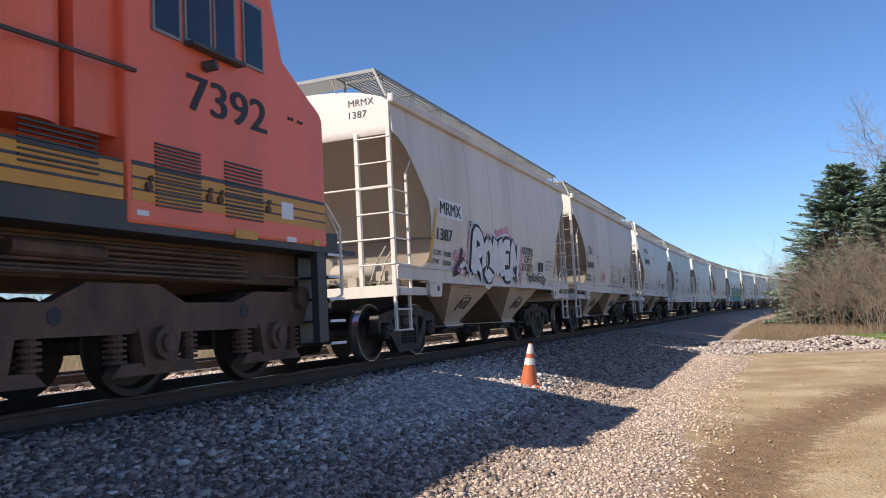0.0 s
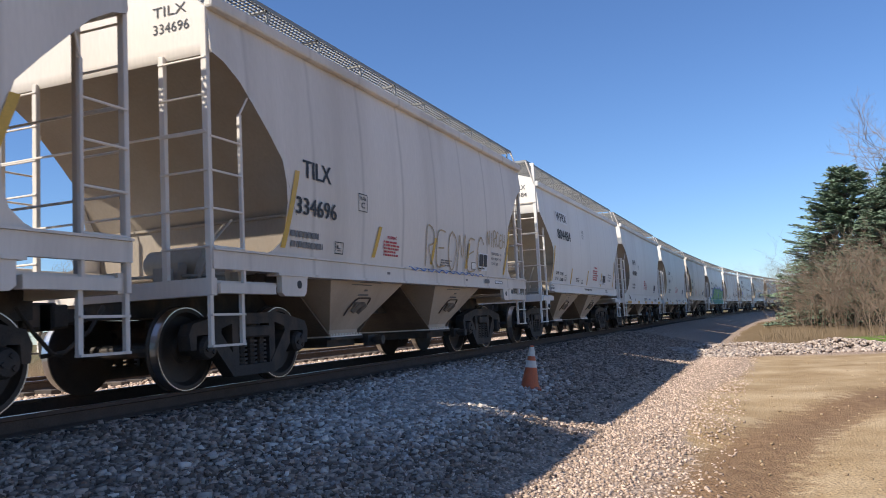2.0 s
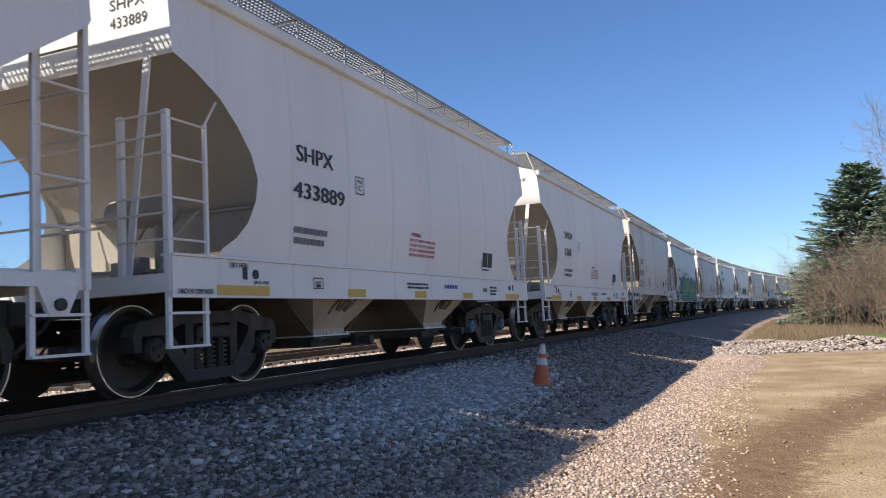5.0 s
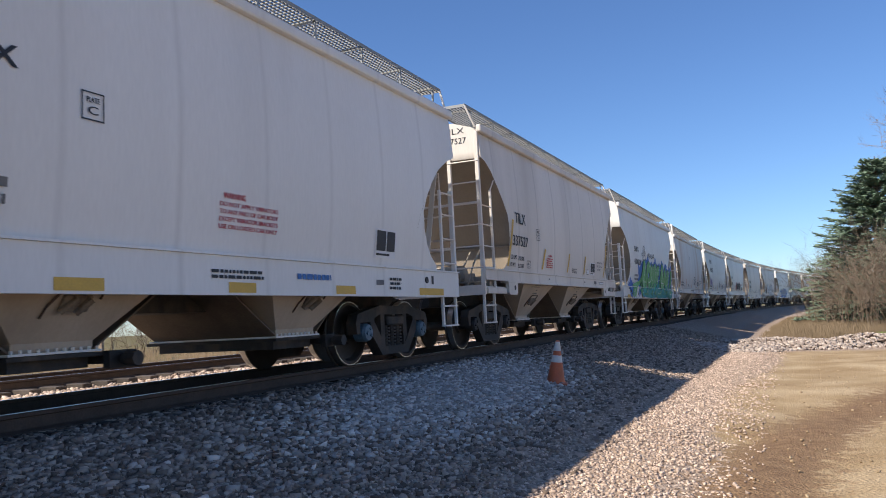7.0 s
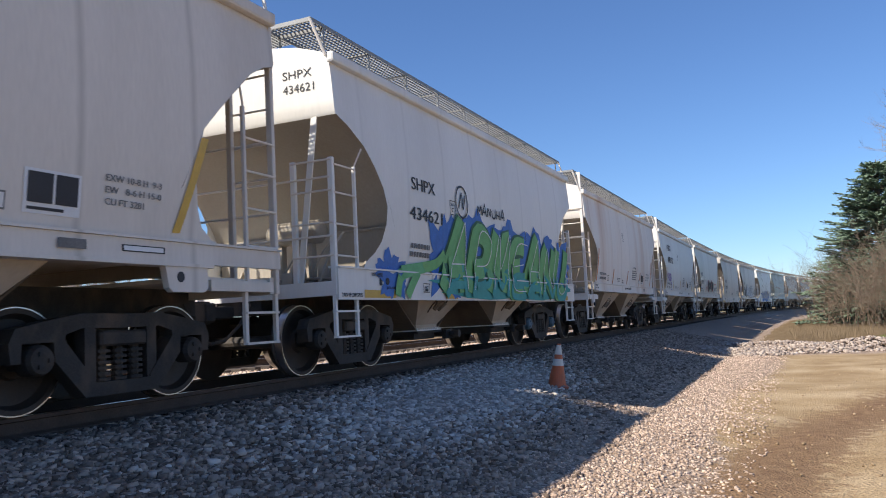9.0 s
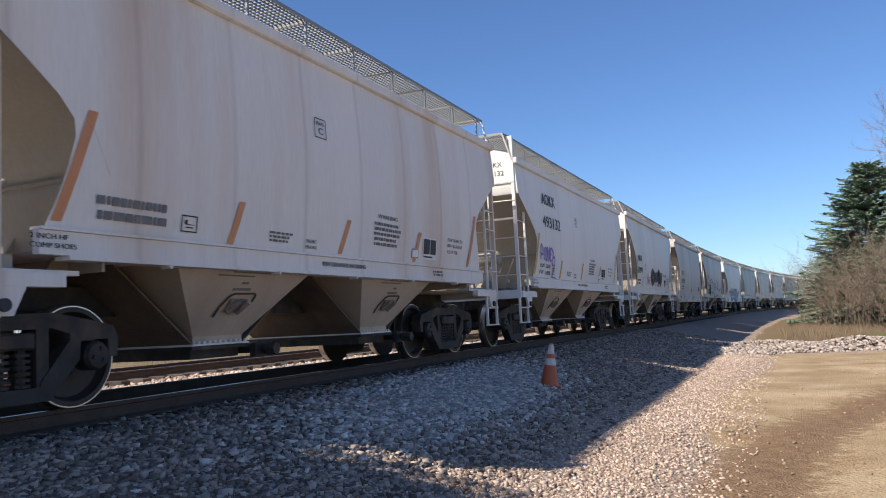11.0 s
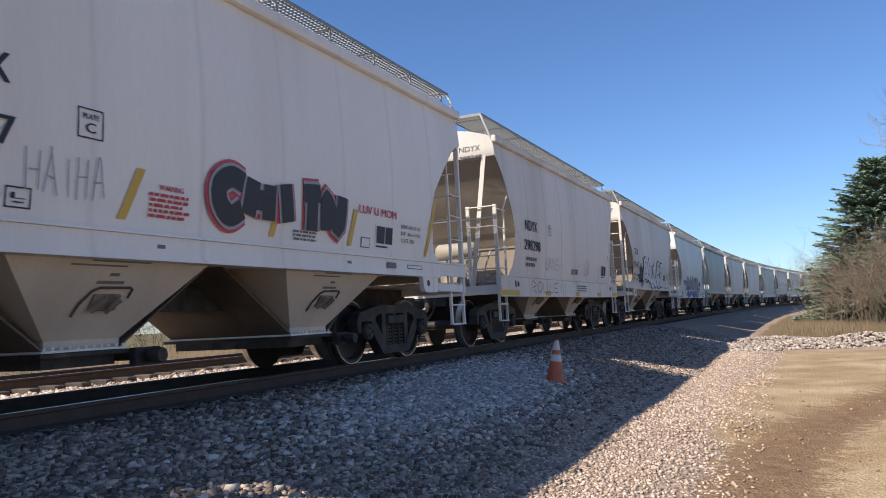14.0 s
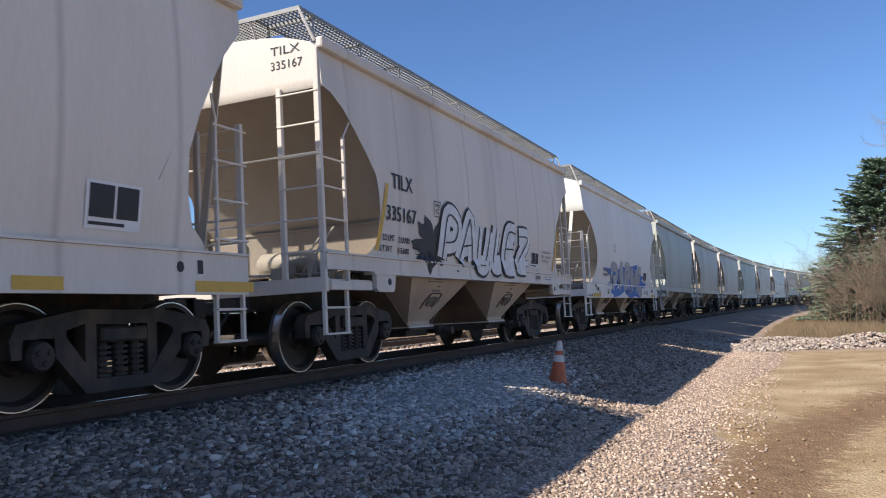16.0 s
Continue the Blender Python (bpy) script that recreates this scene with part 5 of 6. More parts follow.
    box(bm, -1.45, 1.45, 0.0, 0.85, 1.55, 1.62)
    for sx in (1, -1):
        box(bm, sx * 1.36, sx * 1.46, -0.2, 0.02, 0.4, 1.6)
        box(bm, sx * 1.0, sx * 1.04, 0.0, 0.5, 0.35, 1.6)
    pilot = part("pilot", bm, LOCO_DARK, loco)
    for sx in (1, -1):
        for k in range(5):
            bm = bmesh.new()
            box(bm, sx * 1.04, sx * 1.48, 0.03, 0.42, 0.36 + 0.29 * k, 0.385 + 0.29 * k)
            st = part("step", bm, steel_black, pilot)
            bm = bmesh.new()
            box(bm, sx * 1.482, sx * 1.494, 0.03, 0.42, 0.355 + 0.29 * k, 0.39 + 0.29 * k)
            part("step_edge", bm, decal_white, st, "white painted step edge")
        bm = bmesh.new()
        box(bm, sx * 0.75, sx * 1.3, 0.2, 0.24, 1.62, 2.2)
        part("nose_panel", bm, LOCO_YELLOW, pilot, "yellow panel above the steps")
    for pts in ([(1.49, 0.0, 2.2), (1.5, 0.34, 1.9), (1.5, 0.34, 1.0), (1.46, 0.1, 0.92)], [(1.25, 0.05, 2.7), (1.25, 0.8, 1.75), (1.25, 0.8, 1.1), (1.25, 0.6, 1.2)]):
        for a, b in zip(pts, pts[1:]):
            rung(pilot, a, b, 0.0185, "handrail")
    coup = bmesh.new()
    box(coup, -0.09, 0.09, 0.3, 0.95, 0.76, 0.95)
    box(coup, -0.16, 0.14, 0.85, 1.12, 0.7, 1.0)
    bevelled(coup, 0.02)
    part("coupler", coup, steel_black, loco)
    bm = bmesh.new()
    for a, b in (((1.52, -7.0, 2.95), (1.52, -3.4, 3.05)),):
        rod(bm, a, b, 0.022, 8)
    part("handrail", bm, LOCO_DARK, loco)
    # bogies with three axles each
    for c in (-2.76, -16.5):
        for sx in (1, -1):
            bm = bmesh.new()
            x0, x1 = sx * 1.0, sx * 1.16
            plate(bm, [(c - 3.0, 0.62), (c + 2.6, 0.62), (c + 2.75, 0.8), (c + 2.6, 1.05), (c + 1.6, 1.05), (c + 1.2, 0.92), (c + 0.4, 0.92), (c, 1.1), (c - 0.9, 1.1), (c - 1.3, 0.92), (c - 2.2, 0.92), (c - 3.0, 1.08)], x0, x1)
            for a in (-1.95, 0, 1.95):
                y = c + a
                plate(bm, [(y - 0.3, 0.66), (y - 0.22, 0.3), (y + 0.22, 0.3), (y + 0.3, 0.66)], x0 + sx * 0.01, x1 + sx * 0.03)
                plate(bm, [(y - 0.62, 0.22), (y + 0.62, 0.22), (y + 0.5, 0.34), (y - 0.5, 0.34)], x0 + sx * 0.02, x1)
            fr = part("bogie_frame", bm, RUSTY, loco, "dusty brown cast bogie frame")
            for a in (-1.95, 0, 1.95):
                y = c + a
                bm = bmesh.new()
                rod(bm, (sx * 1.16, y, 0.52), (sx * 1.27, y, 0.52), 0.16, 18)
                rod(bm, (sx * 1.27, y, 0.52), (sx * 1.31, y, 0.52), 0.09, 14)
                part("axle_box", bm, RUSTY, fr)
                for s in (-0.5, 0.5):
                    bm = bmesh.new()
                    for k in range(5):
                        rod(bm, (sx * 1.08, y + s, 0.345 + 0.055 * k), (sx * 1.08, y + s, 0.375 + 0.055 * k), 0.11, 12)
                    rod(bm, (sx * 1.08, y + s, 0.34), (sx * 1.08, y + s, 0.62), 0.07, 10)
                    part("spring", bm, RUSTY, fr)
            for y, z in ((c + 1.4, 0.82), (c - 1.25, 0.8)):
                bm = bmesh.new()
                rod(bm, (sx * 1.155, y, z), (sx * 1.168, y, z), 0.08, 14)
                part("frame_hole", bm, ink, fr)
            bm = bmesh.new()
            rod(bm, (sx * 1.2, c - 2.6, 1.2), (sx * 1.2, c + 1.5, 1.16), 0.018, 6)
            rod(bm, (sx * 1.2, c + 1.5, 1.16), (sx * 1.2, c + 1.65, 1.24), 0.018, 6)
            rod(bm, (sx * 1.2, c + 1.65, 1.24), (sx * 1.2, c + 2.5, 1.24), 0.018, 6)
            rod(bm, (sx * 1.05, c + 2.55, 0.98), (sx * 1.25, c + 2.55, 0.98), 0.14, 14)
            rod(bm, (sx * 1.15, c - 1.7, 1.38), (sx * 1.15, c - 0.7, 1.36), 0.075, 12)
            part("brake_rigging", bm, RUSTY, fr)
        for a in (-1.95, 0, 1.95):
            e = new("wheelset", None)
            e.parent = loco
            e["radius"] = 0.53
            e.matrix_basis = pose(0, c + a, 0.53)
            mx = Matrix.Rotation(radians(90), 4, "Y")
            bm = bmesh.new()
            rod(bm, (-1.1, 0, 0), (1.1, 0, 0), 0.1, 12)
            part("axle", bm, steel_black, e)
            for sx in (1, -1):
                bm = bmesh.new()
                lathe(bm, [(0.1, sx * 0.79), (0.2, sx * 0.76), (0.42, sx * 0.76), (0.46, sx * 0.825), (0.524, sx * 0.825), (0.53, sx * 0.8), (0.53, sx * 0.72), (0.555, sx * 0.7), (0.46, sx * 0.69), (0.1, sx * 0.68)], 40, mx)
                part("wheel", bm, wheel_steel, e, smooth=False)
    bm = bmesh.new()
    box(bm, -1.0, 1.0, -6.2, 0.2, 1.15, 1.56)
    part("underframe", bm, RUSTY, loco)
    for k in range(7):
        bm = bmesh.new()
        z = 1.2 + 0.05 * k
        rod(bm, (1.05 + 0.04 * (k % 3), -8, z), (1.05 + 0.04 * (k % 3), -1.2, z - 0.02), 0.02, 6)
        part("pipe", bm, RUSTY, loco, "dusty pipe under the frame")
    bm = bmesh.new()
    box(bm, -1.4, 1.4, -13.0, -6.3, 0.5, 1.55)
    bevelled(bm, 0.12, 2)
    part("fuel_tank", bm, LOCO_DARK, loco)
    return loco


TRAIN.append((locomotive(), 9.13))
tagged(TRAIN[-1][0], "orange diesel locomotive with yellow and dark stripes", "locomotive")



# the train gathers speed slowly; small surges along the way, in metres
SURGE = [(0, -0.094), (0.5, 0.122), (1, 0.053), (1.5, -0.093), (2, -0.02), (2.5, -0.05), (3, 0.18), (3.5, 0.04), (4, -0.138), (4.5, 0), (6, 0), (6.5, -0.072), (7, 0), (7.5, 0.082), (8, 0.101), (8.5, -0.111), (9, 0),
         (11, 0), (11.5, -0.07), (12, -0.081), (12.5, 0.122), (13, 0.03), (13.5, -0.02), (14, 0.049), (14.5, 0.1), (15, 0.201), (15.5, -0.173), (16, -0.028)]


def train_at(u, t):
    return u - 8.3599 * t - 0.02803 * t * t + float(np.interp(t, [a for a, _ in SURGE], [b for _, b in SURGE]))


def move_train():
    for car, u in TRAIN:
        step = 0.5
        rows = []
        for k in range(33):
            t = k * step
            x, y, th = on_track(train_at(u, t))
            rows.append((t, pose(x, y, 0, 0, 0, -math.degrees(th))))
        walk(car, rows)
        for w in car.children:
            if not w.name.startswith("wheelset"):
                continue
            at = w.location.copy()
            r = w.get("radius", WHEEL)
            # a wheel that rolls: whole revolutions follow from the way gone
            rows = []
            for k in range(0, 481, 2):
                t = k / 30
                turn = -train_at(0, t) / r
                rows.append((t, Matrix.Translation(at) @ Matrix.Rotation(turn, 4, "X")))
            walk(w, rows)


# ---------------------------------------------------------------- beside the track
def traffic_cone():
    cone = new("traffic_cone")
    orange = mat("faded_orange_plastic", (0.55, 0.12, 0.04), 0.5, 0, 0.15, 8, 60, 0.05, (0.25, 0.1, 0.06), 0.6)
    white = mat("grey_white_collar", (0.6, 0.58, 0.54), 0.5, 0, 0.1, 8, 60, 0.05, (0.4, 0.33, 0.28), 0.5)
    prof = lambda z: 0.155 - 0.125 * z / 0.7

    def ring(name, z0, z1, m, grow=0.0, label=""):
        bm = bmesh.new()
        lathe(bm, [(prof(z0) + grow, z0), (prof(z1) + grow, z1)], 24, Matrix())
        return part(name, bm, m, cone, label, smooth=False)
    ring("body", 0.03, 0.71, orange)
    ring("collar", 0.36, 0.47, white, 0.004, "dull white reflective collar")
    ring("collar", 0.54, 0.69, white, 0.004, "dull white reflective collar")
    bm = bmesh.new()
    box(bm, -0.19, 0.19, -0.19, 0.19, 0.0, 0.04)
    bevelled(bm, 0.015)
    part("base", bm, orange, cone)
    x, y = -3.72, 12.62
    cone.matrix_basis = pose(x, y, ground_z(x, y) - 0.01, 2, 6, 20)
    tagged(cone, "faded orange traffic cone with two white collars on gravel", "traffic cone")


traffic_cone()


def stone_shapes(count, seed):
    """Angular crushed stones: cubes knocked out of shape, as arrays of 8 corners."""
    r = np.random.RandomState(seed)
    base = np.array([(x, y, z) for x in (-1, 1) for y in (-1, 1) for z in (-1, 1)], float)
    s = base[None] * r.uniform(0.55, 1.0, (count, 1, 3)) + r.uniform(-0.38, 0.38, (count, 8, 3))
    return s


STONE_FACES = np.array([(0, 1, 3, 2), (4, 6, 7, 5), (0, 4, 5, 1), (2, 3, 7, 6), (0, 2, 6, 4), (1, 5, 7, 3)])


def scatter_stones(name, places, sizes, material, seed, label):
    n = len(places)
    r = np.random.RandomState(seed)
    s = stone_shapes(n, seed)
    a, b = r.uniform(0, 6.28, n), r.uniform(-0.6, 0.6, n)
    ca, sa, cb, sb = np.cos(a)[:, None], np.sin(a)[:, None], np.cos(b)[:, None], np.sin(b)[:, None]
    x, y, z = s[:, :, 0], s[:, :, 1], s[:, :, 2] * 0.75
    x, z = x * cb + z * sb, -x * sb + z * cb
    x, y = x * ca - y * sa, x * sa + y * ca
    v = np.stack((x, y, z), 2) * np.asarray(sizes)[:, None, None] + np.asarray(places)[:, None, :]
    f = (STONE_FACES[None] + 8 * np.arange(n)[:, None, None]).reshape(-1, 4)
    me = bpy.data.meshes.new(name)
    me.vertices.add(8 * n)
    me.vertices.foreach_set("co", v.reshape(-1))
    me.loops.add(f.size)
    me.loops.foreach_set("vertex_index", f.reshape(-1))
    me.polygons.add(len(f))
    me.polygons.foreach_set("loop_start", np.arange(len(f)) * 4)
    me.update(calc_edges=True)
    ob = obj(name, me, None, material)
    tagged(ob, label, "gravel", "", "stuff")
    return ob


def stone_material(name, low, high):
    m = mat(name, high, 0.92, 0, 0.15, 30, 200, 0.2)
    nt = m.node_tree
    b = nt.nodes["Principled BSDF"]
    b.inputs["Specular IOR Level"].default_value = 0.2
    geo = nt.nodes.new("ShaderNodeNewGeometry")
    rp = nt.nodes.new("ShaderNodeValToRGB")
    rp.color_ramp.elements[0].color, rp.color_ramp.elements[1].color = (*low, 1), (*high, 1)
    e = rp.color_ramp.elements.new(0.55)
    e.color = (*(0.6 * p + 0.4 * q for p, q in zip(low, high)), 1)
    nt.links.new(geo.outputs["Random Per Island"], rp.inputs[0])
    nt.links.new(rp.outputs[0], b.inputs["Base Color"])
    return m


grey_stone = stone_material("grey_ballast_stone", (0.115, 0.083, 0.064), (0.55, 0.425, 0.338))
pink_stone = stone_material("pinkish_gravel_stone", (0.3, 0.218, 0.165), (0.76, 0.585, 0.465))
pale_stone = stone_material("pale_crushed_stone", (0.27, 0.21, 0.175), (0.56, 0.47, 0.4))
fresh_stone = stone_material("fresh_pale_ballast", (0.28, 0.235, 0.2), (0.76, 0.67, 0.59))
tan_stone = stone_material("tan_rubble", (0.25, 0.17, 0.1), (0.5, 0.38, 0.24))


def scatter(seed, count, x0, x1, y0, y1, keep, size):
    r = np.random.RandomState(seed)
    out, sizes = [], []
    xs, ys, ss, ks = r.uniform(x0, x1, count), y0 + (y1 - y0) * r.uniform(0, 1, count) ** 1.5, r.uniform(*size, count), r.uniform(0, 1, count)
    for x, y, s, k in zip(xs, ys, ss, ks):
        e = beside_track(x, y)
        if k < keep(e, x, y):
            out.append((x, y, ground_z(x, y) + s * 0.25))
            sizes.append(s)
    return out, sizes


def lay_stones():
    # fresh grey ballast by the rail, finer pinkish gravel down the slope
    p, s = scatter(3, 56000, -5.95, -2.0, 3.2, 34, lambda e, x, y: (1.0 if 1.1 < e < 3.6 else 0.5) * (0.9 if e < 4.2 else 0.25), (0.012, 0.036))
    scatter_stones("ballast", p, s, grey_stone, 5, "angular grey crushed stone ballast along the rail")
    p, s = scatter(4, 80000, -4.6, 0.4, 2.8, 30, lambda e, x, y: max(0.0, min(1.0, (e - 2.4) / 1.0, (6.35 - e) / 1.2)), (0.007, 0.019))
    scatter_stones("gravel", p, s, pink_stone, 6, "pinkish grey gravel spread down the slope")
    r = np.random.RandomState(17)
    p, s = [], []
    for _ in range(10500):
        x, y = r.normal(-4.3, 0.5), r.normal(10.4, 2.0)
        if -5.3 < x < -2.6 and y > 4:
            z = r.uniform(0.014, 0.04)
            p.append((x - 0.06 * (y - 9.8), y, ground_z(x - 0.06 * (y - 9.8), y) + 0.012 + 0.3 * z))
            s.append(z)
    scatter_stones("ballast", p, s, fresh_stone, 18, "fresh pale grey crushed stone spread by the rail")
    p, s = scatter(7, 9000, -7.6, -6.2, 3.0, 30, lambda e, x, y: 0.9, (0.016, 0.04))
    scatter_stones("ballast", p, s, grey_stone, 8, "dark ballast between the rails")
    p, s = scatter(9, 9000, -12.5, -7.9, 4.0, 40, lambda e, x, y: 0.9, (0.02, 0.05))
    scatter_stones("ballast", p, s, pink_stone, 9, "sunlit pinkish ballast beyond the train")
    p, s = scatter(12, 1600, -1.4, 6.0, 5.5, 26, lambda e, x, y: 0.5, (0.006, 0.02))
    scatter_stones("rubble", p, s, tan_stone, 13, "loose tan pebbles and clods on dirt")
    # the low pale heaps at the end of the dirt
    r = np.random.RandomState(21)
    places, sizes = [], []
    heaps = ((1.9, 29.6, 2.1, 0.9, 0.62), (0.0, 28.4, 1.9, 1.0, 0.42), (-1.8, 27.4, 1.5, 1.2, 0.25), (3.9, 28.3, 2.0, 0.7, 0.28), (-0.6, 31.5, 2.4, 1.4, 0.35))
    for cx, cy, rx, ry, h in heaps:
        for _ in range(1000):
            a, k = r.uniform(0, 6.28), math.sqrt(r.uniform(0, 1))
            x, y = cx + rx * k * math.cos(a), cy + ry * k * math.sin(a)
            z = ground_z(x, y) + 0.65 * h * (1 - k) ** 0.8 * r.uniform(0.9, 1.05)
            places.append((x, y, z))
            sizes.append(r.uniform(0.025, 0.06))
    scatter_stones("gravel_heap", places, sizes, pale_stone, 22, "low heap of pale crushed stone beside dirt")


lay_stones()

bark = mat("grey_brown_bark", (0.23, 0.17, 0.12), 0.9, 0, 0.25, 6, 50, 0.3)
twig_bark = mat("dry_twigs", (0.21, 0.155, 0.11), 0.9, 0, 0.25, 5, 40, 0)
straw = mat("dry_grass", (0.21, 0.15, 0.09), 0.9, 0, 0.3, 3, 40, 0)
needles = mat("blue_green_needles", (0.15, 0.205, 0.135), 0.7, 0, 0.45, 1.6, 30, 0)
leaf_green = mat("fresh_grass", (0.13, 0.2, 0.04), 0.8, 0, 0.3, 3, 40, 0)


class Twigs:
    """Gathers tapered three-sided twigs into one mesh."""

    def __init__(self):
        self.v, self.f = [], []

    def seg(self, a, b, ra, rb):
        d = (b - a).normalized()
        u = d.orthogonal().normalized()
        w = d.cross(u)
        i = len(self.v)
        for c, r in ((a, ra), (b, rb)):
            for k in range(3):
                t = 2.094 * k
                self.v.append(c + (u * math.cos(t) + w * math.sin(t)) * r)
        for k in range(3):
            self.f.append((i + k, i + (k + 1) % 3, i + 3 + (k + 1) % 3, i + 3 + k))

    def grow(self, r, p, d, length, rad, depth, bend=0.25, up=0.12, kids=(2, 4), steps=4):
        for k in range(steps):
            q = p + d * length / steps
            self.seg(p, q, rad * (1 - 0.55 * k / steps), rad * (1 - 0.55 * (k + 1) / steps))
            p = q
            d = (d + Vector((r.gauss(0, bend), r.gauss(0, bend), r.gauss(0, bend) + up)) * 0.5).normalized()
            if depth and k >= 1:
                for _ in range(r.randint(*kids) if k == steps - 1 else r.randint(0, 2)):
                    side = (d + Vector((r.gauss(0, 0.6), r.gauss(0, 0.6), r.gauss(0, 0.45)))).normalized()
                    self.grow(r, p, side, length * r.uniform(0.45, 0.7), rad * 0.5, depth - 1, bend, up, kids, steps)

    def mesh(self, name, material, parent, label=""):
        me = bpy.data.meshes.new(name)
        me.from_pydata([tuple(c) for c in self.v], [], self.f)
        return obj(name, me, parent, material, None, label)


def bare_shrub(seed, height, stems, name="bare_shrub"):
    r = random.Random(seed)
    root = new(name)
    tw = Twigs()
    for _ in range(stems):
        d = Vector((r.gauss(0, 0.33), r.gauss(0, 0.33), 1)).normalized()
        tw.grow(r, Vector((r.gauss(0, 0.35), r.gauss(0, 0.35), -0.1)), d, height * r.uniform(0.4, 0.6), 0.024, 3, 0.28, 0.1, (1, 3), 4)
    tw.mesh("crown", twig_bark, root)
    return tagged(root, "leafless brown shrub with tangled thin twigs", "shrub", "bare shrubs by the track")


def bare_tree(seed, height):
    r = random.Random(seed)
    root = new("bare_tree")
    tr, tw = Twigs(), Twigs()
    p, d, rad = Vector((0, 0, -0.2)), Vector((0.02, 0, 1)), 0.34
    for k in range(9):
        q = p + d * height * 0.09
        tr.seg(p, q, rad, rad * 0.86)
        rad *= 0.86
        p = q
        d = (d + Vector((r.gauss(0, 0.08), r.gauss(0, 0.08), 0.1))).normalized()
        if k >= 2:
            for _ in range(3):
                a = r.uniform(0, 6.28)
                side = Vector((math.cos(a), math.sin(a), r.uniform(0.5, 1.2))).normalized()
                tw.grow(r, p, side, height * r.uniform(0.18, 0.3), rad * 0.45, 3, 0.25, 0.12, (2, 3), 4)
    tr.mesh("trunk", bark, root)
    tw.mesh("crown", bark, root, "bare spreading branches")
    return tagged(root, "tall leafless tree with fine grey branches", "tree")


def spruce(seed, height, radius):
    r = random.Random(seed)
    root = new("spruce_tree")
    bm = bmesh.new()
    bmesh.ops.create_cone(bm, cap_ends=True, segments=10, radius1=0.2, radius2=0.02, depth=height, matrix=Matrix.Translation((0, 0, height / 2)))
    part("trunk", bm, bark, root)
    v, f = [], []
    limbs = Twigs()
    levels = int(height * 6.5)
    for k in range(levels):
        z = 0.5 + (height - 0.7) * k / levels
        reach = radius * (1 - (z / height)) ** 0.7 + 0.15
        for j in range(r.randint(12, 16)):
            a = r.uniform(0, 6.28)
            ln = reach * r.uniform(0.65, 1.12)
            out = Vector((math.cos(a), math.sin(a), r.uniform(-0.3, 0.3)))
            p0 = Vector((0, 0, z))
            tip = p0 + out * ln
            limbs.seg(p0, tip, 0.022, 0.006)
            side = Vector((-math.sin(a), math.cos(a), 0))
            n = max(4, int(ln * 8))
            for i in range(n):
                t = 0.3 + 0.7 * (i + 0.5) / n
                c = p0 + out * ln * t + Vector((0, 0, 0.10 * t))
                for s in (1, -1, 0):
                    w = (side * s * r.uniform(0.5, 1.0) + out * r.uniform(0.4, 0.9) + Vector((0, 0, r.uniform(-0.25, 0.4)))).normalized()
                    h = w.cross(Vector((0, 0, 1))).normalized() * r.uniform(0.05, 0.1)
                    up = Vector((0, 0, r.uniform(0.03, 0.06)))
                    e = c + w * r.uniform(0.16, 0.34)
                    m = c + w * 0.1
                    i0 = len(v)
                    v.extend((c, m + h + up * 0.3, e, m - h, m + up))
                    f.extend(((i0, i0 + 1, i0 + 4), (i0 + 1, i0 + 2, i0 + 4), (i0 + 2, i0 + 3, i0 + 4), (i0 + 3, i0, i0 + 4), (i0, i0 + 3, i0 + 2, i0 + 1)))
    limbs.mesh("inner_crown", bark, root)
    me = bpy.data.meshes.new("crown")
    me.from_pydata([tuple(c) for c in v], [], f)
    obj("crown", me, root, needles, None, "dense blue-green needle crown")
    return tagged(root, "blue-green spruce tree with dense branches to the ground", "spruce", "spruce trees")


def grass_tufts(name, places, material, height, seed, label, blades=26):
    r = random.Random(seed)
    v, f = [], []
    for x, y in places:
        z = ground_z(x, y) - 0.02
        for _ in range(blades):
            a, lean = r.uniform(0, 6.28), r.uniform(0.05, 0.55)
            h = height * r.uniform(0.4, 1.1)
            bx, by = x + r.gauss(0, 0.16), y + r.gauss(0, 0.16)
            dx, dy = math.cos(a) * lean * h, math.sin(a) * lean * h
            w = 0.006
            i = len(v)
            v.extend(((bx - w, by, z), (bx + w, by, z), (bx + dx * 0.5 + w, by + dy * 0.5, z + h * 0.6), (bx + dx * 0.5 - w, by + dy * 0.5, z + h * 0.6), (bx + dx, by + dy, z + h)))
            f.extend(((i, i + 1, i + 2, i + 3), (i + 3, i + 2, i + 4)))
    me = bpy.data.meshes.new(name)
    me.from_pydata(v, [], f)
    tagged(obj(name, me, None, material), label, "grass", "", "stuff")


def stand(ob, x, y, turn=0, scale=1.0):
    ob.matrix_basis = pose(x, y, ground_z(x, y) - 0.02, 0, 0, turn) @ Matrix.Scale(scale, 4)
    return ob


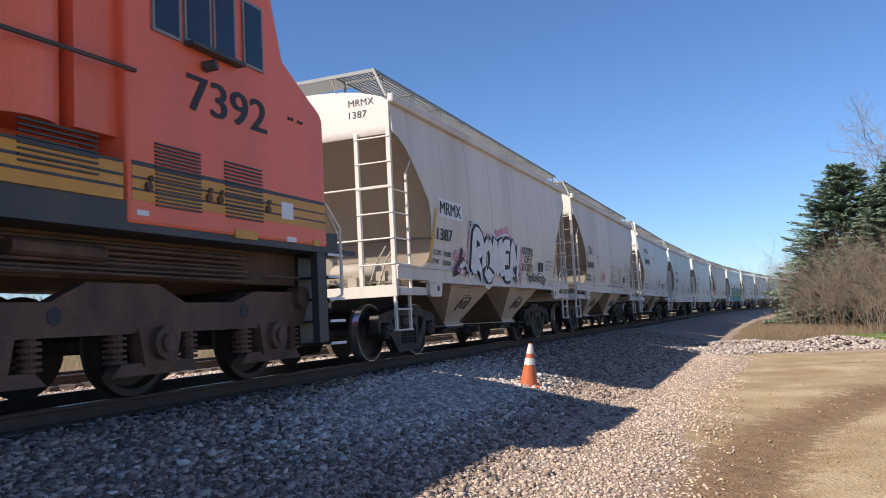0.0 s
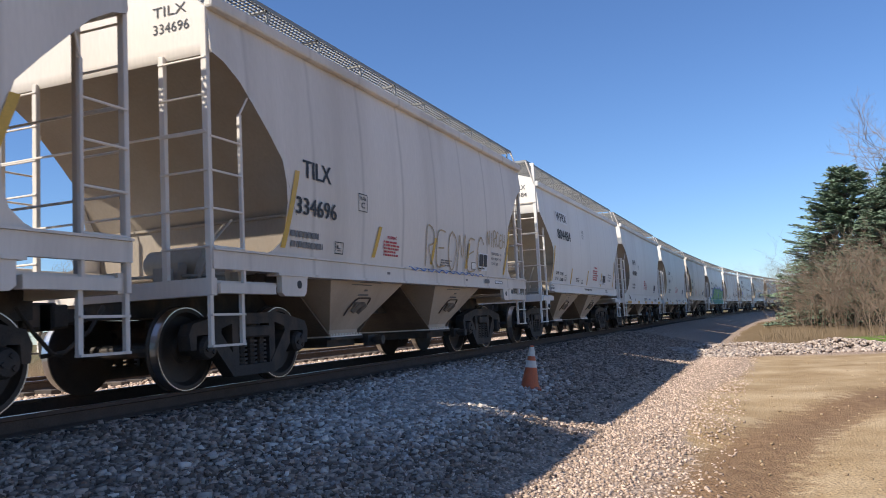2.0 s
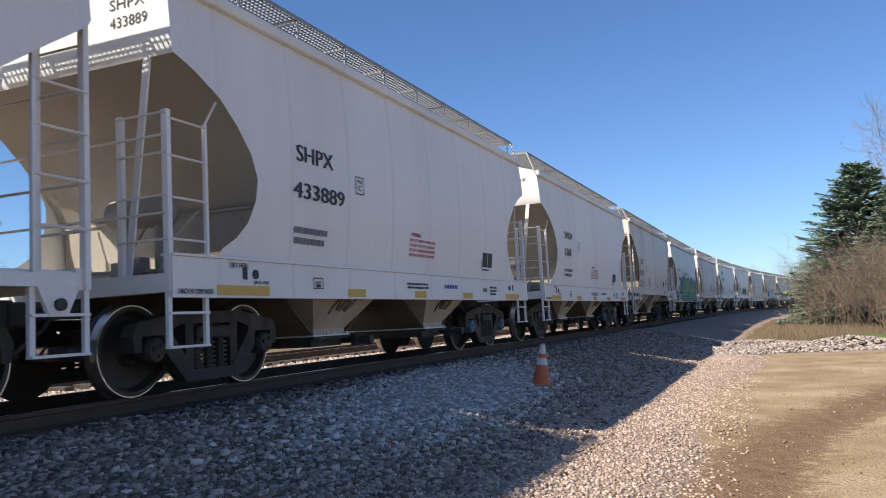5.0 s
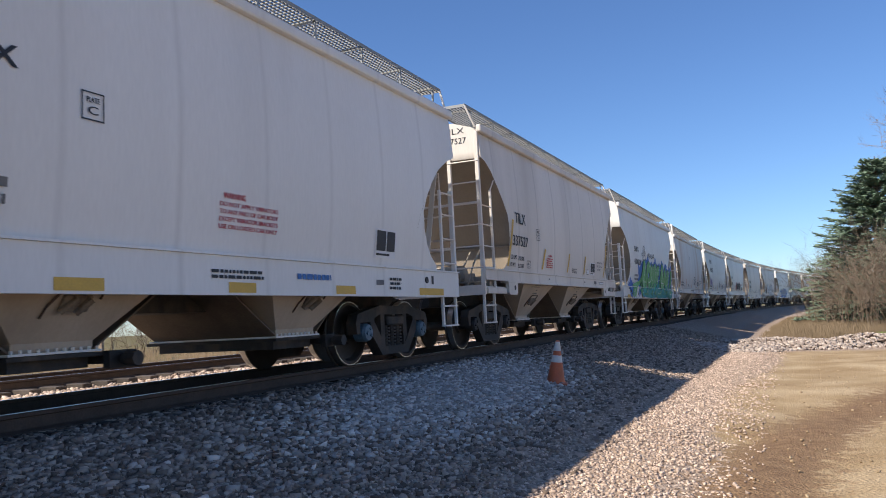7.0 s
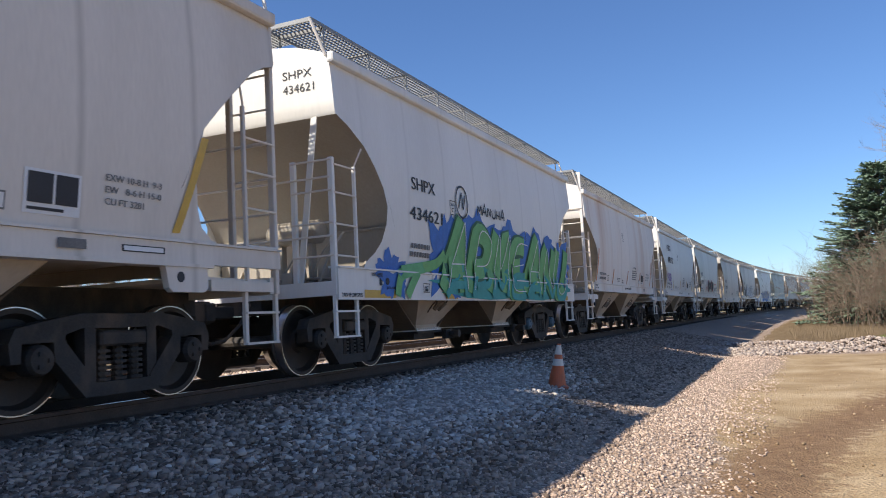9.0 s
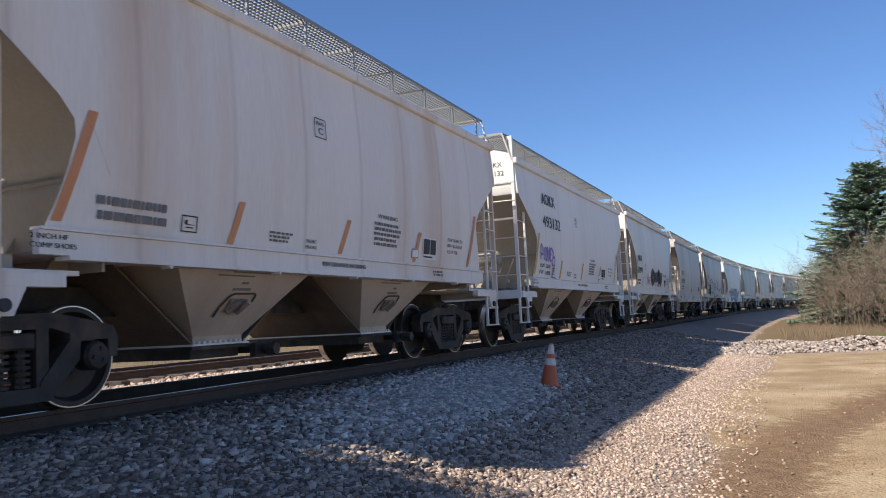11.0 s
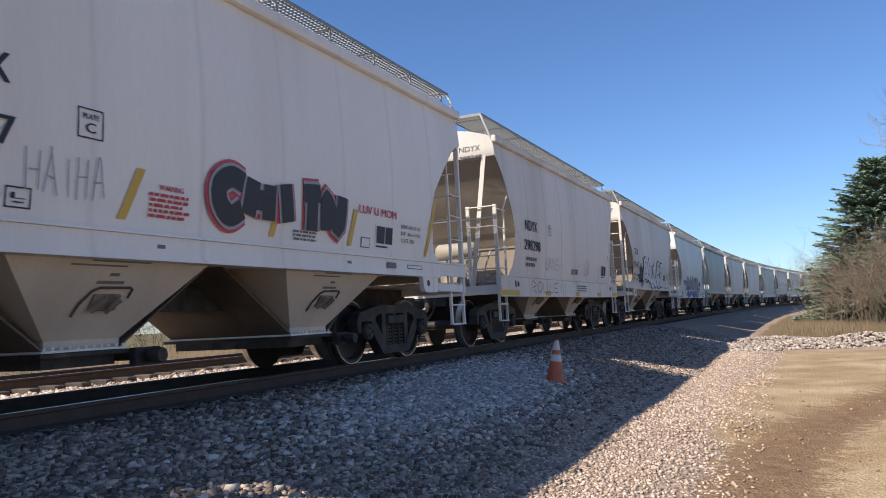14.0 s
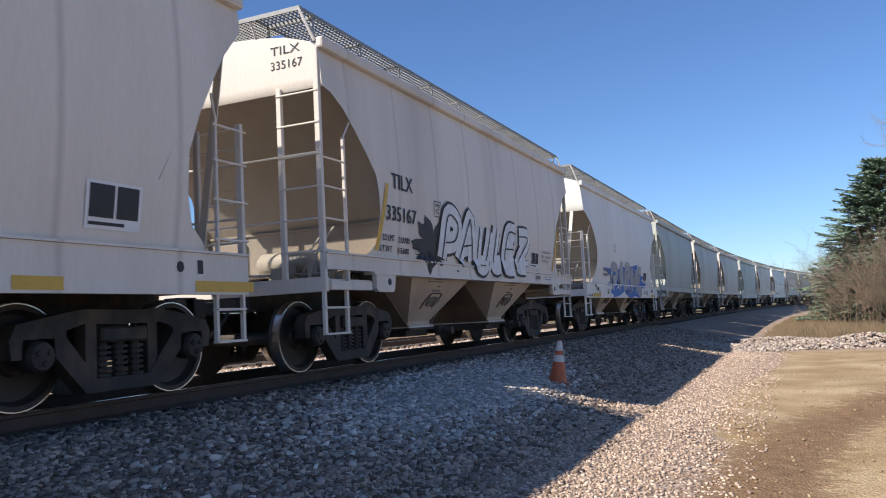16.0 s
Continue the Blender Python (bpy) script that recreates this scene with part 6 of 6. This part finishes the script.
def plant_right():
    s1 = stand(spruce(1, 9.5, 4.9), 4.5, 50.8)
    s2 = stand(spruce(2, 9.8, 4.6), 7.6, 52.5)
    stand(copy_thing(s1, Matrix()), 6.4, 48.2, 130, 0.85)
    stand(copy_thing(s2, Matrix()), 12.0, 53, 60, 1.05)
    t = stand(bare_tree(5, 13.5), 9.4, 60)
    stand(copy_thing(t, Matrix()), 14.5, 57, 100, 1.05)
    shrubs = [bare_shrub(30 + k, 5.0, 13) for k in range(3)]
    spots = [(0.6, 48.5, 0.8), (1.6, 44.5, 0.9), (2.8, 42.5, 1.0), (4.0, 40.6, 1.0), (5.2, 39.2, 0.95), (6.6, 38.0, 1.0), (1.2, 52, 1.0), (2.4, 47, 1.05), (3.6, 45, 1.1), (8.2, 38.5, 1.0), (5.6, 42.5, 1.1), (7.6, 41.5, 1.1),
             (9.8, 40.5, 1.1), (2.4, 56, 1.0), (2.8, 60, 1.0), (11.5, 39.5, 1.0), (1.8, 57, 1.1), (0.8, 45.2, 0.55), (2.0, 41.0, 0.55), (3.4, 38.6, 0.55), (1.6, 64, 1.2), (2.6, 70, 1.2), (4.2, 75, 1.3)]
    for k, (x, y, s) in enumerate(spots):
        x += 0.8
        if k < 3:
            stand(shrubs[k], x, y, 40 * k, s)
        else:
            stand(copy_thing(shrubs[k % 3], Matrix()), x, y, 77 * k % 360, s)
    r = random.Random(8)
    places = []
    while len(places) < 700:
        y = r.uniform(31, 62)
        x = on_track(y)[0] + 6.5 + abs(r.gauss(0, 2.8)) - max(0, (y - 45)) * 0.05
        if y > 34.5 + 0.75 * max(0, x) + 2.5 * noise.noise((x * 0.7, y * 0.3, 5)):
            places.append((x, y))
    fringe = []
    while len(fringe) < 900:
        y = r.uniform(31, 75)
        x, yy, _ = on_track(y, 5.3 + abs(r.gauss(0, 1.3)))
        if noise.noise((x * 0.8, yy * 0.35, 2)) > -0.25 and yy > 33 + 0.75 * max(0, x):
            fringe.append((x, yy))
    grass_tufts("dry_grass", fringe, straw, 0.2, 14, "short dry grass along the foot of the slope", 22)
    grass_tufts("dry_grass", places, straw, 0.45, 9, "tall dry straw-brown grass under the shrubs")
    places = [(r.uniform(2.8, 9.5), r.uniform(32.6, 36.5)) for _ in range(260)]
    grass_tufts("grass", places, leaf_green, 0.22, 10, "short fresh green grass patch", 30)
    # dead branches lying by the pale heaps
    tw = Twigs()
    for k in range(26):
        x, y = r.uniform(3.2, 7.0), r.uniform(29.2, 31.2)
        d = Vector((r.uniform(-1, 1), r.uniform(-0.5, 0.5), 0.06)).normalized()
        tw.grow(r, Vector((x, y, ground_z(x, y) + 0.05)), d, r.uniform(0.6, 1.3), 0.02, 1, 0.1, 0.0, (1, 2), 4)
    tagged(tw.mesh("brush_pile", twig_bark, None), "low pile of dead brown branches on dirt", "branches", "", "stuff")
    # utility pole beside the spruces
    pole = new("utility_pole")
    bm = bmesh.new()
    bmesh.ops.create_cone(bm, cap_ends=True, segments=12, radius1=0.13, radius2=0.1, depth=6.0, matrix=Matrix.Translation((0, 0, 2.9)))
    part("post", bm, mat("weathered_pole_wood", (0.3, 0.26, 0.22), 0.9, 0, 0.2, 8, 60, 0.2), pole)
    bm = bmesh.new()
    box(bm, -0.2, -0.08, -0.12, 0.12, 3.6, 4.0)
    bevelled(bm, 0.02)
    part("meter_box", bm, galv, pole, "grey metal meter box")
    stand(pole, 6.6, 39.4)
    tagged(pole, "short weathered wooden pole with a grey box", "pole")


def plant_left():
    shrubs = [bare_shrub(60 + k, 4.2, 9) for k in range(2)]
    t = bare_tree(71, 9)
    r = random.Random(12)
    for k in range(34):
        x, y = -23 - r.uniform(0, 16), 2 + 2.6 * k + r.uniform(-1, 1)
        if k < 2:
            stand(shrubs[k], x, y, 0, r.uniform(0.7, 1.2))
        elif k == 2:
            stand(t, x - 6, y, 0)
        elif k % 7 == 0:
            stand(copy_thing(t, Matrix()), x - 8, y, r.uniform(0, 360), r.uniform(0.7, 1.1))
        else:
            stand(copy_thing(shrubs[k % 2], Matrix()), x, y, r.uniform(0, 360), r.uniform(0.6, 1.2))
    places = [(-16 - r.uniform(0, 1) ** 1.5 * 22, r.uniform(2, 60)) for _ in range(900)]
    grass_tufts("dry_grass", places, straw, 0.5, 19, "dry straw-brown grass beyond the siding")


plant_right()
plant_left()



def motions():
    move_train()


motions()
